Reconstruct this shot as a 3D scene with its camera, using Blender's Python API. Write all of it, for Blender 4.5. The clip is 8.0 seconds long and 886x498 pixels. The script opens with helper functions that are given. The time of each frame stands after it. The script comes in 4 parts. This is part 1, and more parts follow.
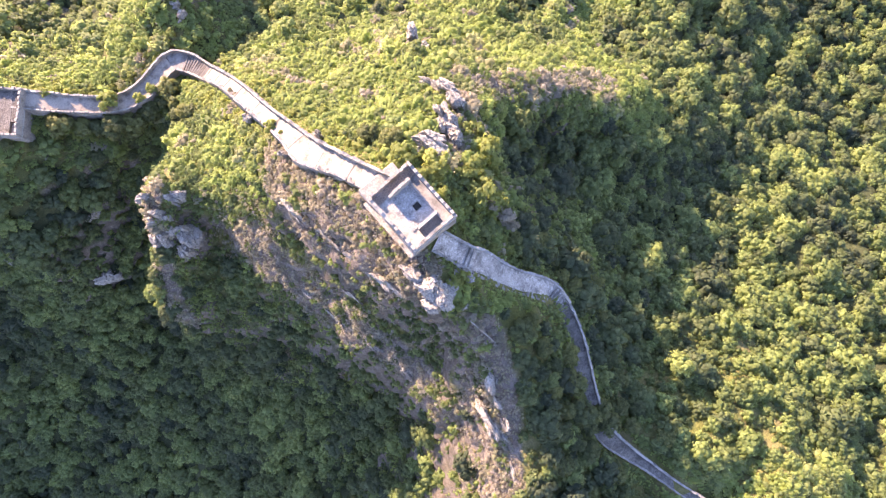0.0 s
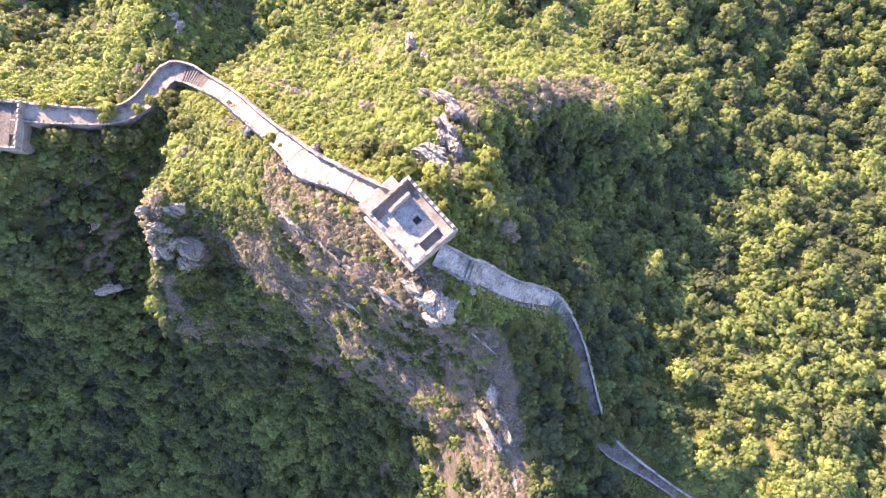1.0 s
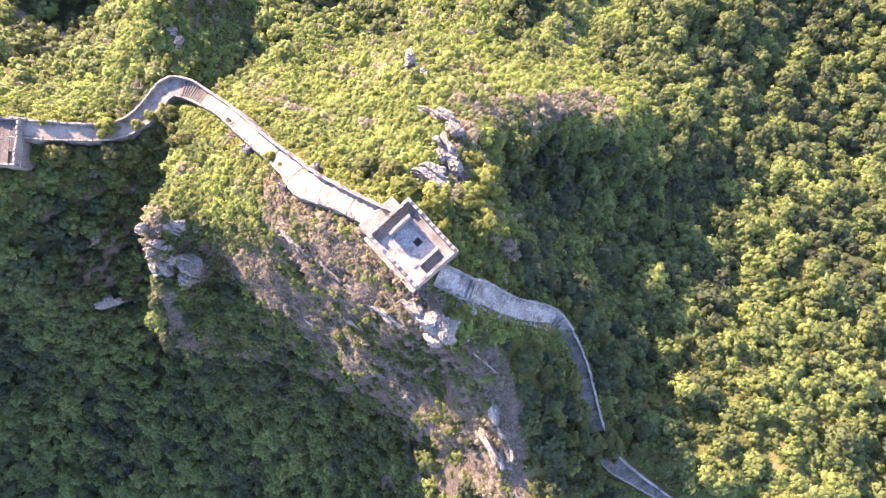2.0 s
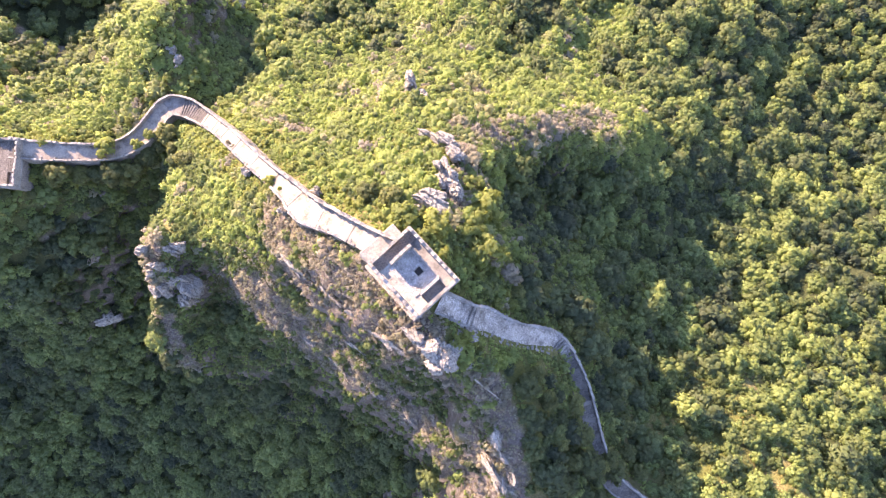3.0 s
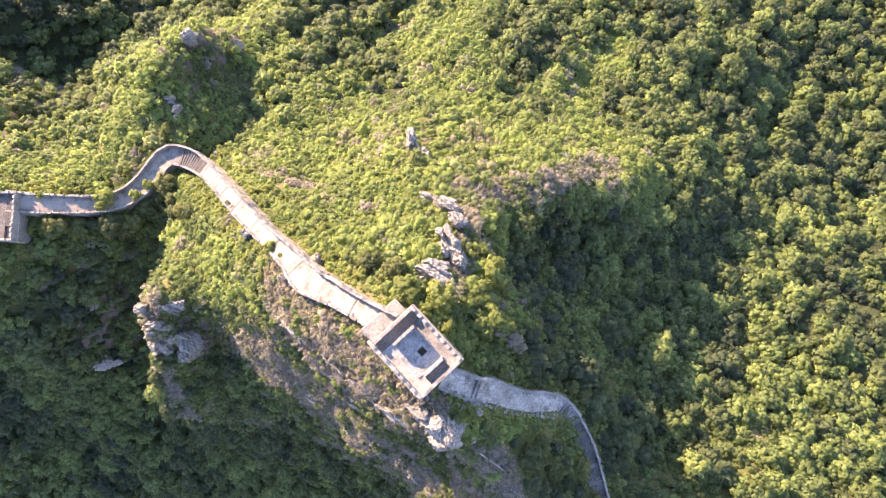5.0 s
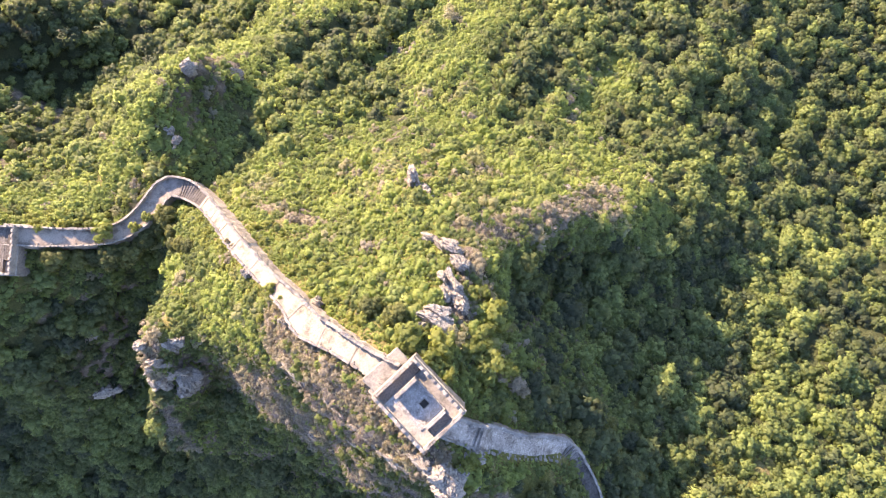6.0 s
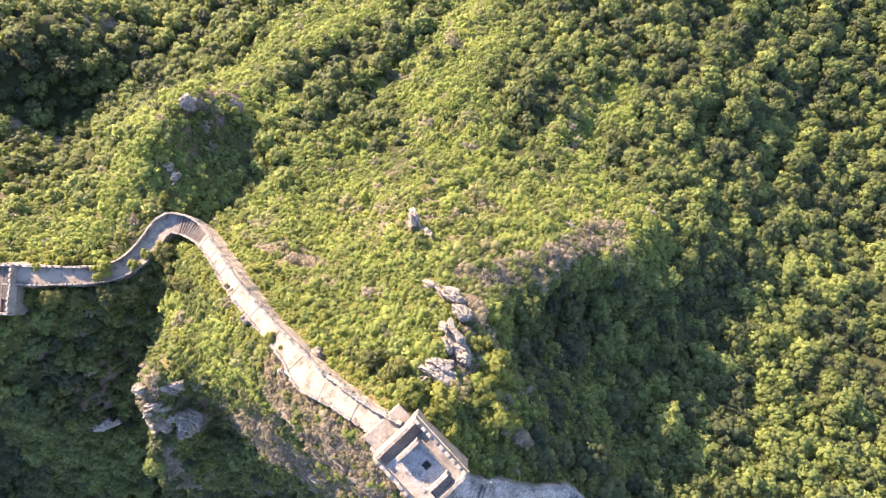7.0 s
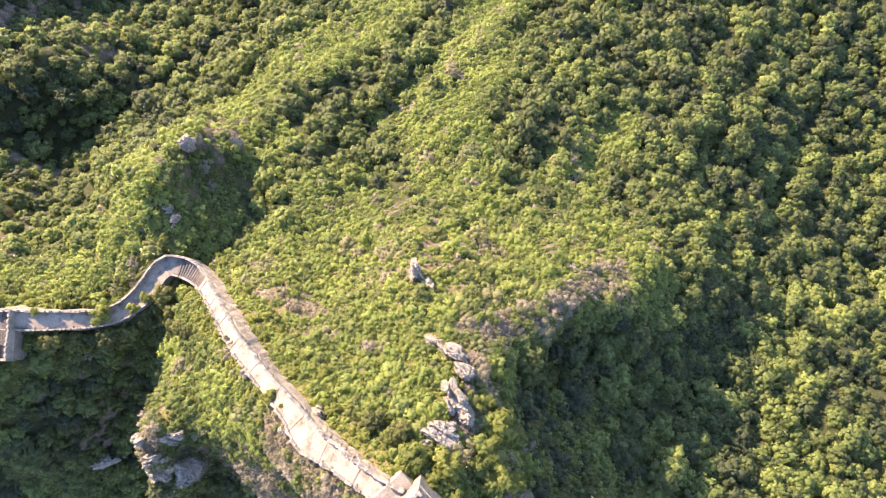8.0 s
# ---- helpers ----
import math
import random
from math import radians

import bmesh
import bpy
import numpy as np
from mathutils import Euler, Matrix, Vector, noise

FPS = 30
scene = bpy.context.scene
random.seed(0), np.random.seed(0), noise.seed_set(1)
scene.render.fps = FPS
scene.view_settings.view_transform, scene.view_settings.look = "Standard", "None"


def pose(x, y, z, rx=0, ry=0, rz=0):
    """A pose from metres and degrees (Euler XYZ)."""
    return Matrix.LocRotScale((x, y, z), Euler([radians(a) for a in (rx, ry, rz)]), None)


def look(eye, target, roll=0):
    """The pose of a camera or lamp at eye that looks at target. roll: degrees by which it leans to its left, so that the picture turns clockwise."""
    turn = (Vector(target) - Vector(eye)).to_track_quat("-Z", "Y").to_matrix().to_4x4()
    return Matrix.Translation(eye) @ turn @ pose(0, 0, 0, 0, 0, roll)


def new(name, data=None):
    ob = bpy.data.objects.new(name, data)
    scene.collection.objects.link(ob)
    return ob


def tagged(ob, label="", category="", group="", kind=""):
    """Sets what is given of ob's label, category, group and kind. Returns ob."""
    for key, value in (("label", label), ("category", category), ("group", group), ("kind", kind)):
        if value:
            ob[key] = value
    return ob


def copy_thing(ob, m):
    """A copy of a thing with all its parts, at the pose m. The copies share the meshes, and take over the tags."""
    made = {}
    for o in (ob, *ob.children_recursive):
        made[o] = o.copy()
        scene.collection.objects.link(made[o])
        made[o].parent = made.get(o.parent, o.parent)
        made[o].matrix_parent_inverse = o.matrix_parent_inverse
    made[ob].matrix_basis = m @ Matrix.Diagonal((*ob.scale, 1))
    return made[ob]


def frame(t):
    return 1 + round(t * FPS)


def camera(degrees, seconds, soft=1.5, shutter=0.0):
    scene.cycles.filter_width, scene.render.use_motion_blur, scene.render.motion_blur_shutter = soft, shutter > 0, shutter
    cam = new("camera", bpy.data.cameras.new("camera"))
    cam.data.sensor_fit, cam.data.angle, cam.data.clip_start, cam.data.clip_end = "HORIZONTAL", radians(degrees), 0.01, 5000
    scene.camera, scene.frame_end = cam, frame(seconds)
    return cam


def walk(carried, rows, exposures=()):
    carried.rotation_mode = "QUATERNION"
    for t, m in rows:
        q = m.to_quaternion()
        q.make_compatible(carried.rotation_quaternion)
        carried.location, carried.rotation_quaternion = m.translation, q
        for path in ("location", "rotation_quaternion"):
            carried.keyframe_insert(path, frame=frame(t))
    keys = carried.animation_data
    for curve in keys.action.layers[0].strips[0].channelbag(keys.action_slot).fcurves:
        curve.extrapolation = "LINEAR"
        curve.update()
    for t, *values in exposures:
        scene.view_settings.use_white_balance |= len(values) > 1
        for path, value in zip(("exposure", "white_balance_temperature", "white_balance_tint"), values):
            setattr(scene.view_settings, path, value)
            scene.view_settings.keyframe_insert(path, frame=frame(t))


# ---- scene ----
cam = camera(72.0, 8.0, soft=1.05)
PATH = [
    # seconds, x, y, z, and the turn about x, y and z in degrees
    (0.0, 0.000, 0.000, 196.000, 4.500, 0.000, 0.000),
    (0.5, -0.013, 0.891, 196.003, 4.538, 0.031, -0.239),
    (1.0, -0.032, 2.101, 195.988, 4.579, 0.060, -0.448),
    (1.5, -0.056, 3.614, 195.951, 4.622, 0.087, -0.629),
    (2.0, -0.086, 5.415, 195.890, 4.669, 0.112, -0.787),
    (2.5, -0.121, 7.493, 195.803, 4.719, 0.135, -0.924),
    (3.0, -0.160, 9.838, 195.690, 4.773, 0.158, -1.043),
    (3.5, -0.201, 12.444, 195.552, 4.831, 0.180, -1.146),
    (4.0, -0.243, 15.308, 195.390, 4.894, 0.201, -1.238),
    (4.5, -0.284, 18.429, 195.209, 4.961, 0.224, -1.320),
    (5.0, -0.322, 21.808, 195.011, 5.033, 0.247, -1.397),
    (5.5, -0.354, 25.451, 194.802, 5.110, 0.271, -1.470),
    (6.0, -0.377, 29.364, 194.590, 5.193, 0.296, -1.544),
    (6.5, -0.388, 33.557, 194.381, 5.282, 0.324, -1.620),
    (7.0, -0.383, 38.043, 194.184, 5.377, 0.354, -1.702),
    (7.5, -0.358, 42.838, 194.011, 5.478, 0.387, -1.794),
    (8.0, -0.309, 47.959, 193.871, 5.586, 0.423, -1.897),
]
EXPOSURE = [(0.0, 2.67, 7550, 45), (3.5, 2.6, 7600, 43), (8.0, 2.29, 7850, 35)]
walk(cam, [(t, pose(x, y, z, rx, ry, rz)) for t, x, y, z, rx, ry, rz in PATH], EXPOSURE)

# ---- daylight: a low sun in the north-west of the plan, clear sky ----
SUN_AZ, SUN_EL = radians(130), radians(22.8)
sun_way = Vector((math.cos(SUN_AZ) * math.cos(SUN_EL), math.sin(SUN_AZ) * math.cos(SUN_EL), math.sin(SUN_EL)))
sun = new("sun", bpy.data.lights.new("sun", "SUN"))
sun.data.energy, sun.data.angle, sun.data.color = 4.6, radians(0.55), (1.0, 0.9, 0.64)
sun.matrix_world = look(sun_way * 300, (0, 0, 0))
world = bpy.data.worlds.new("sky")
scene.world = world
world.use_nodes = True
sky = world.node_tree.nodes.new("ShaderNodeTexSky")
sky.sky_type, sky.sun_disc, sky.sun_elevation, sky.sun_rotation = "NISHITA", False, SUN_EL, radians(90) - SUN_AZ
sky.air_density, sky.dust_density, sky.ozone_density = 1.6, 0.3, 7.0
ground_light = world.node_tree.nodes["Background"]
ground_light.inputs["Strength"].default_value = 0.15
world.node_tree.links.new(sky.outputs[0], ground_light.inputs["Color"])


# ---- materials ----
class Nodes:
    """A short way to wire a node material."""

    def __init__(self, name, roughness=0.9):
        self.mat = bpy.data.materials.new(name)
        self.mat.use_nodes = True
        self.tree = self.mat.node_tree
        self.bsdf = self.tree.nodes["Principled BSDF"]
        self.bsdf.inputs["Roughness"].default_value = roughness
        self.bsdf.inputs["Specular IOR Level"].default_value = 0.15
        self.place = self.add("ShaderNodeNewGeometry").outputs["Position"]

    def add(self, kind, **settings):
        node = self.tree.nodes.new(kind)
        for key, value in settings.items():
            setattr(node, key, value)
        return node

    def link(self, a, b):
        self.tree.links.new(a, b)

    def noise(self, scale, detail=4, rough=0.6, vector=None):
        n = self.add("ShaderNodeTexNoise")
        n.inputs["Scale"].default_value, n.inputs["Detail"].default_value, n.inputs["Roughness"].default_value = scale, detail, rough
        self.link(vector or self.place, n.inputs["Vector"])
        return n.outputs["Fac"]

    def ramp(self, value, stops):
        r = self.add("ShaderNodeValToRGB")
        while len(r.color_ramp.elements) < len(stops):
            r.color_ramp.elements.new(0.5)
        for e, (at, colour) in zip(r.color_ramp.elements, stops):
            e.position, e.color = at, (*colour, 1)
        self.link(value, r.inputs[0])
        return r.outputs[0]

    def mix(self, fac, a, b, how="MIX"):
        m = self.add("ShaderNodeMix", data_type="RGBA", blend_type=how)
        for socket, value in ((m.inputs[0], fac), (m.inputs[6], a), (m.inputs[7], b)):
            if isinstance(value, (int, float)):
                socket.default_value = value
            elif isinstance(value, tuple):
                socket.default_value = (*value, 1)
            else:
                self.link(value, socket)
        return m.outputs[2]

    def math(self, how, a, b=0.5):
        m = self.add("ShaderNodeMath", operation=how)
        for socket, value in zip(m.inputs, (a, b)):
            if isinstance(value, (int, float)):
                socket.default_value = value
            else:
                self.link(value, socket)
        return m.outputs[0]

    def step(self, value, low, high):
        m = self.add("ShaderNodeMapRange", interpolation_type="SMOOTHSTEP")
        m.inputs[1].default_value, m.inputs[2].default_value = low, high
        self.link(value, m.inputs[0])
        return m.outputs[0]

    def bump(self, value, strength, distance):
        b = self.add("ShaderNodeBump")
        b.inputs["Strength"].default_value, b.inputs["Distance"].default_value = strength, distance
        self.link(value, b.inputs["Height"])
        self.link(b.outputs[0], self.bsdf.inputs["Normal"])

    def colour(self, value):
        self.link(value, self.bsdf.inputs["Base Color"])
        return self.mat


def stone_material(name, light, dark, course=None, cell=0.0, joints=0.75):
    """Weathered limestone. course: length and height of squared blocks; cell: size of irregular slabs."""
    n = Nodes(name, 0.92)
    blotch = n.ramp(n.noise(0.35, 6, 0.7), [(0.32, dark), (0.52, light), (0.72, tuple(min(1, c * 1.15) for c in light))])
    fine = n.ramp(n.noise(3.2, 5, 0.75), [(0.3, (0.5, 0.49, 0.48)), (0.5, (0.9, 0.9, 0.9)), (0.68, (1.15, 1.14, 1.12))])
    tone = n.mix(0.85, blotch, fine, "MULTIPLY")
    relief = n.noise(4.0, 6, 0.75)
    if course:
        b = n.add("ShaderNodeTexBrick")
        c = n.add("ShaderNodeTexCoord")
        n.link(c.outputs["Object"], b.inputs["Vector"])
        b.inputs["Scale"].default_value = 1.0
        b.inputs["Brick Width"].default_value, b.inputs["Row Height"].default_value = course
        b.inputs["Mortar Size"].default_value = 0.035
        b.inputs["Color1"].default_value, b.inputs["Color2"].default_value, b.inputs["Mortar"].default_value = (0.95, 0.93, 0.9, 1), (0.62, 0.6, 0.58, 1), (1.3, 1.27, 1.22, 1)
        tone = n.mix(0.85, tone, b.outputs["Color"], "MULTIPLY")
    if cell:
        v = n.add("ShaderNodeTexVoronoi", feature="DISTANCE_TO_EDGE")
        w = n.add("ShaderNodeTexVoronoi", feature="F1")
        for node in (v, w):
            node.inputs["Scale"].default_value = 1 / cell
            n.link(n.place, node.inputs["Vector"])
        joint = n.step(v.outputs["Distance"], 0.0, 0.09)
        tone = n.mix(1.0, tone, n.ramp(joint, [(0.0, (joints, joints * 0.98, joints * 0.96)), (0.7, (1, 1, 1))]), "MULTIPLY")
        grey = n.add("ShaderNodeRGBToBW")
        n.link(w.outputs["Color"], grey.inputs[0])
        tone = n.mix(0.8, tone, n.ramp(grey.outputs[0], [(0.2, (0.5 + joints * 0.45, 0.49 + joints * 0.45, 0.48 + joints * 0.45)), (0.8, (1.08, 1.07, 1.06))]), "MULTIPLY")
        relief = n.math("ADD", relief, joint)
    each = n.add("ShaderNodeObjectInfo").outputs["Random"]
    tone = n.mix(1.0, tone, n.ramp(each, [(0.0, (0.78, 0.77, 0.76)), (1.0, (1.1, 1.08, 1.05))]), "MULTIPLY")
    n.bump(relief, 0.8, 0.15)
    return n.colour(tone)


PALE_STONE = stone_material("pale_stone", (0.305, 0.287, 0.264), (0.155, 0.144, 0.133))
PAVING = stone_material("paving", (0.23, 0.215, 0.197), (0.085, 0.078, 0.071))
ROOF_STONE = stone_material("roof_stone", (0.32, 0.302, 0.277), (0.17, 0.16, 0.147))
DIRT = stone_material("trodden_dirt", (0.32, 0.275, 0.23), (0.115, 0.096, 0.08))
RUBBLE = stone_material("rubble_paving", (0.56, 0.54, 0.52), (0.24, 0.232, 0.225), None, 0.34, 0.4)
# dark step treads, and the bars that stand for step shadows
DARK_STEP = stone_material("dark_step_and_shadow", (0.19, 0.172, 0.155), (0.11, 0.1, 0.09))
STEP_STONE = stone_material("step_stone", (0.2, 0.187, 0.175), (0.1, 0.094, 0.088), None, 0.36, 0.45)
GREY_PAVING = stone_material("grey_paving", (0.42, 0.41, 0.4), (0.17, 0.168, 0.165), None, 0.22, 0.45)
BROWN_BRICK = stone_material("brown_brick", (0.34, 0.295, 0.26), (0.24, 0.21, 0.185), (0.42, 0.42))
WALL_STONE = stone_material("wall_stone", (0.34, 0.31, 0.28), (0.17, 0.155, 0.14), None, 0.32, 0.86)


def rock_material():
    n = Nodes("limestone", 0.95)
    stretch = n.add("ShaderNodeMapping")
    stretch.inputs["Scale"].default_value = (0.5, 0.5, 3.6)
    stretch.inputs["Rotation"].default_value = (0.5, 0.35, 0)
    n.link(n.place, stretch.inputs["Vector"])
    layers = n.noise(1.7, 7, 0.75, stretch.outputs[0])
    tone = n.ramp(layers, [(0.33, (0.06, 0.053, 0.047)), (0.42, (0.23, 0.207, 0.182)), (0.54, (0.39, 0.358, 0.318)), (0.66, (0.29, 0.255, 0.215)), (0.8, (0.4, 0.36, 0.31))])
    tone = n.mix(0.8, tone, n.ramp(n.noise(3.0, 5, 0.8), [(0.35, (0.4, 0.4, 0.4)), (0.6, (1.1, 1.1, 1.1))]), "MULTIPLY")
    n.bump(layers, 1.0, 0.5)
    return n.colour(tone)


ROCK = rock_material()


def ground_material():
    """Soil, dry grass and low herbs; bare brown rock where the slope is too steep to hold soil."""
    n = Nodes("hillside", 1.0)
    patch = n.noise(0.09, 6, 0.7)
    grass = n.ramp(patch, [(0.3, (0.07, 0.085, 0.03)), (0.48, (0.12, 0.13, 0.042)), (0.6, (0.19, 0.17, 0.075)), (0.75, (0.22, 0.175, 0.11)), (0.9, (0.13, 0.13, 0.05))])
    tufts = n.ramp(n.noise(3.4, 7, 0.85), [(0.34, (0.28, 0.3, 0.29)), (0.5, (0.92, 0.92, 0.92)), (0.66, (1.5, 1.45, 1.35))])
    grass = n.mix(0.9, grass, tufts, "MULTIPLY")
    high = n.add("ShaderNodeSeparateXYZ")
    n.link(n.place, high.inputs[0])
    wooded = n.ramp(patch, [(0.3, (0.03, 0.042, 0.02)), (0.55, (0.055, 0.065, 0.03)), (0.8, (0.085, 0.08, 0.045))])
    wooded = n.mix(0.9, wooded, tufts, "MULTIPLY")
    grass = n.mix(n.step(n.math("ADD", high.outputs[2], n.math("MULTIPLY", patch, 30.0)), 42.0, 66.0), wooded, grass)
    rock = n.noise(0.55, 7, 0.75)
    bare = n.ramp(rock, [(0.32, (0.07, 0.06, 0.05)), (0.5, (0.15, 0.125, 0.105)), (0.62, (0.22, 0.19, 0.165)), (0.75, (0.32, 0.29, 0.26))])
    bare = n.mix(0.7, bare, tufts, "MULTIPLY")
    up = n.add("ShaderNodeSeparateXYZ")
    n.link(n.add("ShaderNodeNewGeometry").outputs["Normal"], up.inputs[0])
    steep = n.math("ADD", up.outputs[2], n.math("MULTIPLY", n.noise(0.2, 5, 0.7), 0.6))
    dry = n.add("ShaderNodeAttribute", attribute_name="dry").outputs["Fac"]
    earth = n.mix(0.9, n.ramp(n.noise(0.5, 6, 0.75), [(0.3, (0.115, 0.093, 0.08)), (0.5, (0.2, 0.165, 0.145)), (0.7, (0.3, 0.252, 0.222))]), tufts, "MULTIPLY")
    tone = n.mix(n.step(steep, 0.95, 0.75), grass, bare)
    tone = n.mix(n.step(n.math("ADD", dry, n.math("MULTIPLY", n.noise(0.35, 5, 0.7), 0.8)), 0.6, 0.95), tone, earth)
    n.bump(n.noise(1.6, 7, 0.8), 1.0, 0.8)
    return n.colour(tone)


GROUND = ground_material()


GREENS = [(0.0, (0.06, 0.082, 0.045)), (0.2, (0.098, 0.128, 0.056)), (0.42, (0.142, 0.178, 0.062)), (0.65, (0.182, 0.236, 0.076)), (0.85, (0.245, 0.295, 0.092)), (1.0, (0.36, 0.285, 0.19))]
SCRUBS = [(0.0, (0.11, 0.15, 0.065)), (0.3, (0.225, 0.275, 0.105)), (0.55, (0.295, 0.37, 0.118)), (0.75, (0.37, 0.435, 0.14)), (0.87, (0.38, 0.355, 0.24)), (1.0, (0.4, 0.352, 0.31))]


def leaf_material(name, stops, by_plant, soft=0.48, uneven=1.0):
    """Leaves: tinted by plant, lighter and darker by spray and leaf, and some light shining through."""
    n = Nodes(name, 0.5)
    n.bsdf.inputs["Specular IOR Level"].default_value = 0.32
    plant = n.add("ShaderNodeAttribute", attribute_name="tint").outputs["Fac"] if by_plant else n.add("ShaderNodeObjectInfo").outputs["Random"]
    tone = n.ramp(plant, stops)
    each = n.ramp(n.add("ShaderNodeNewGeometry").outputs["Random Per Island"], [(0.0, tuple(1 - uneven * c for c in (0.38, 0.34, 0.36))), (0.5, (0.97, 0.97, 0.95)), (1.0, tuple(1 + uneven * c for c in (0.26, 0.27, 0.24)))])
    tone = n.mix(1.0, tone, each, "MULTIPLY")
    grain = n.noise(6.5, 4, 0.75)
    tone = n.mix(1.0, tone, n.ramp(grain, [(0.32, tuple(1 - uneven * c for c in (0.5, 0.47, 0.48))), (0.5, (0.96, 0.97, 0.96)), (0.68, tuple(1 + uneven * c for c in (0.22, 0.23, 0.2)))]), "MULTIPLY")
    turned = n.add("ShaderNodeVectorTransform", vector_type="NORMAL", convert_from="OBJECT", convert_to="WORLD")
    n.link(n.add("ShaderNodeAttribute", attribute_name="facing").outputs["Vector"], turned.inputs[0])
    relief = n.add("ShaderNodeBump")
    relief.inputs["Strength"].default_value, relief.inputs["Distance"].default_value = 0.6, 0.2
    n.link(grain, relief.inputs["Height"])
    n.link(turned.outputs[0], relief.inputs["Normal"])
    n.link(relief.outputs[0], n.bsdf.inputs["Normal"])
    n.colour(tone)
    through_leaf = n.add("ShaderNodeBsdfTranslucent")
    n.link(tone, through_leaf.inputs["Color"])
    both = n.add("ShaderNodeMixShader")
    both.inputs[0].default_value = soft
    n.link(n.bsdf.outputs[0], both.inputs[1])
    n.link(through_leaf.outputs[0], both.inputs[2])
    n.link(both.outputs[0], n.tree.nodes["Material Output"].inputs["Surface"])
    return n.mat


LEAVES = leaf_material("leaves", GREENS, True)
SCRUB_LEAVES = leaf_material("scrub_leaves", SCRUBS, True, 0.66, 0.5)
GREEN_LEAVES = leaf_material("green_leaves", [(0.0, (0.085, 0.11, 0.045)), (1.0, (0.19, 0.2, 0.065))], False)
YELLOW_LEAVES = leaf_material("yellow_green_leaves", [(0.0, (0.225, 0.265, 0.08)), (1.0, (0.31, 0.34, 0.1))], False, 0.6, 0.6)
DRY_LEAVES = leaf_material("dry_leaves", [(0.0, (0.27, 0.24, 0.16)), (1.0, (0.36, 0.31, 0.25))], False, 0.55, 0.6)


def bark_material():
    n = Nodes("bark", 0.95)
    return n.colour(n.ramp(n.noise(6.0, 4), [(0.3, (0.05, 0.04, 0.03)), (0.7, (0.14, 0.11, 0.085))]))


BARK = bark_material()


# ---- building helpers ----
def mesh_from(name, verts, faces, material, smooth=False):
    me = bpy.data.meshes.new(name)
    me.from_pydata([tuple(v) for v in verts], [], [tuple(f) for f in faces])
    me.materials.append(material)
    if smooth:
        me.polygons.foreach_set("use_smooth", [True] * len(me.polygons))
    me.update()
    return me


def mesh_of(name, bm, material):
    me = bpy.data.meshes.new(name)
    bm.to_mesh(me)
    bm.free()
    me.materials.append(material)
    return me


def part(name, data, parent, label="", m=None):
    """One mesh object under a thing or a part."""
    ob = new(name, data)
    ob.parent = parent
    if m is not None:
        ob.matrix_basis = m
    return tagged(ob, label)


def box_bm(lx, ly, lz, bevel=0.05, rough=0.0, seed=0):
    """A block that stands on z = 0, with bevelled and slightly uneven edges."""
    bm = bmesh.new()
    bmesh.ops.create_cube(bm, size=1)
    bmesh.ops.scale(bm, vec=(lx, ly, lz), verts=bm.verts)
    bmesh.ops.translate(bm, vec=(0, 0, lz / 2), verts=bm.verts)
    if bevel:
        bmesh.ops.bevel(bm, geom=list(bm.edges), offset=bevel, segments=1, affect="EDGES")
    rnd = random.Random(seed)
    if rough:
        for v in bm.verts:
            v.co += Vector([rnd.uniform(-rough, rough) for _ in range(3)])
    return bm


# ---- the lie of the land: ridge lines, cliff edges and valley floors (x, y, z of the bare ground) ----
CREST = [(-230, 40, 110), (-175, 42, 88), (-140, 44, 64), (-122, 47, 50), (-112, 48, 44), (-99, 48, 44), (-85, 47, 41), (-75, 54, 40), (-69, 59, 40), (-62, 58.5, 40), (-54, 52, 51), (-44, 43.5, 67), (-35, 36, 75.5),
         (-27, 29, 82), (-18, 21.5, 90), (-11, 17.5, 94), (-4, 14, 94.5), (1.5, 8.5, 91), (6, 6.5, 86.5), (12, 4.5, 81), (19, 1.5, 75.5), (24, 0, 71.5), (27, -8, 67), (30, -18, 65), (37, -31, 60), (48, -43, 56), (80, -70, 50), (120, -100, 42)]
CLIFF_TOP = [(-62, 36, 52), (-56, 30, 57), (-45, 26, 66), (-36, 21.5, 73.5), (-28.5, 16.5, 78), (-22.5, 12, 80.5), (-17, 7.8, 82), (-12, 3.5, 84.5), (-7, 0, 87), (-1, -2.8, 87.5), (5, -7.5, 83), (8, -14, 79), (10, -19, 77), (11, -31, 68), (14, -48, 62), (26, -80, 50)]
CLIFF_BASE = [(-46, 20, 61.5), (-41.2, 17, 63), (-36, 14.8, 65.5), (-30.8, 13.2, 67.6), (-26.8, 8, 66), (-22.4, 3, 64.5), (-17, -1.6, 64), (-10.8, -5.3, 63), (-5.8, -8.2, 63), (-1, -11.6, 62.5), (0.6, -18.4, 65.5), (4.6, -22, 66.5), (6.5, -31, 60)]
CLIFF_FOOT = [(-58, 13, 42), (-52, 10, 45), (-44.5, 10.8, 56), (-34.2, 5.2, 56.4), (-28.6, -2, 52), (-20, -8.6, 55.5), (-12.4, -13.6, 55.8), (-6.2, -18.8, 55.2), (-1.6, -25.4, 53), (0.5, -33, 44), (2, -50, 36), (6, -90, 20)]
LOWER_WALL = [(-62, -2, 34), (-48, -6, 33), (-33, -9.6, 37), (-26.4, -16, 34), (-20.8, -24.8, 20.5), (-12.8, -29.8, 23), (-12, -42, 14), (-8, -90, 2)]
LOWER_FOOT = [(-66, -14, 6), (-55, -22, 5), (-38, -22, 14), (-30, -46, -6), (-24, -92, -16)]
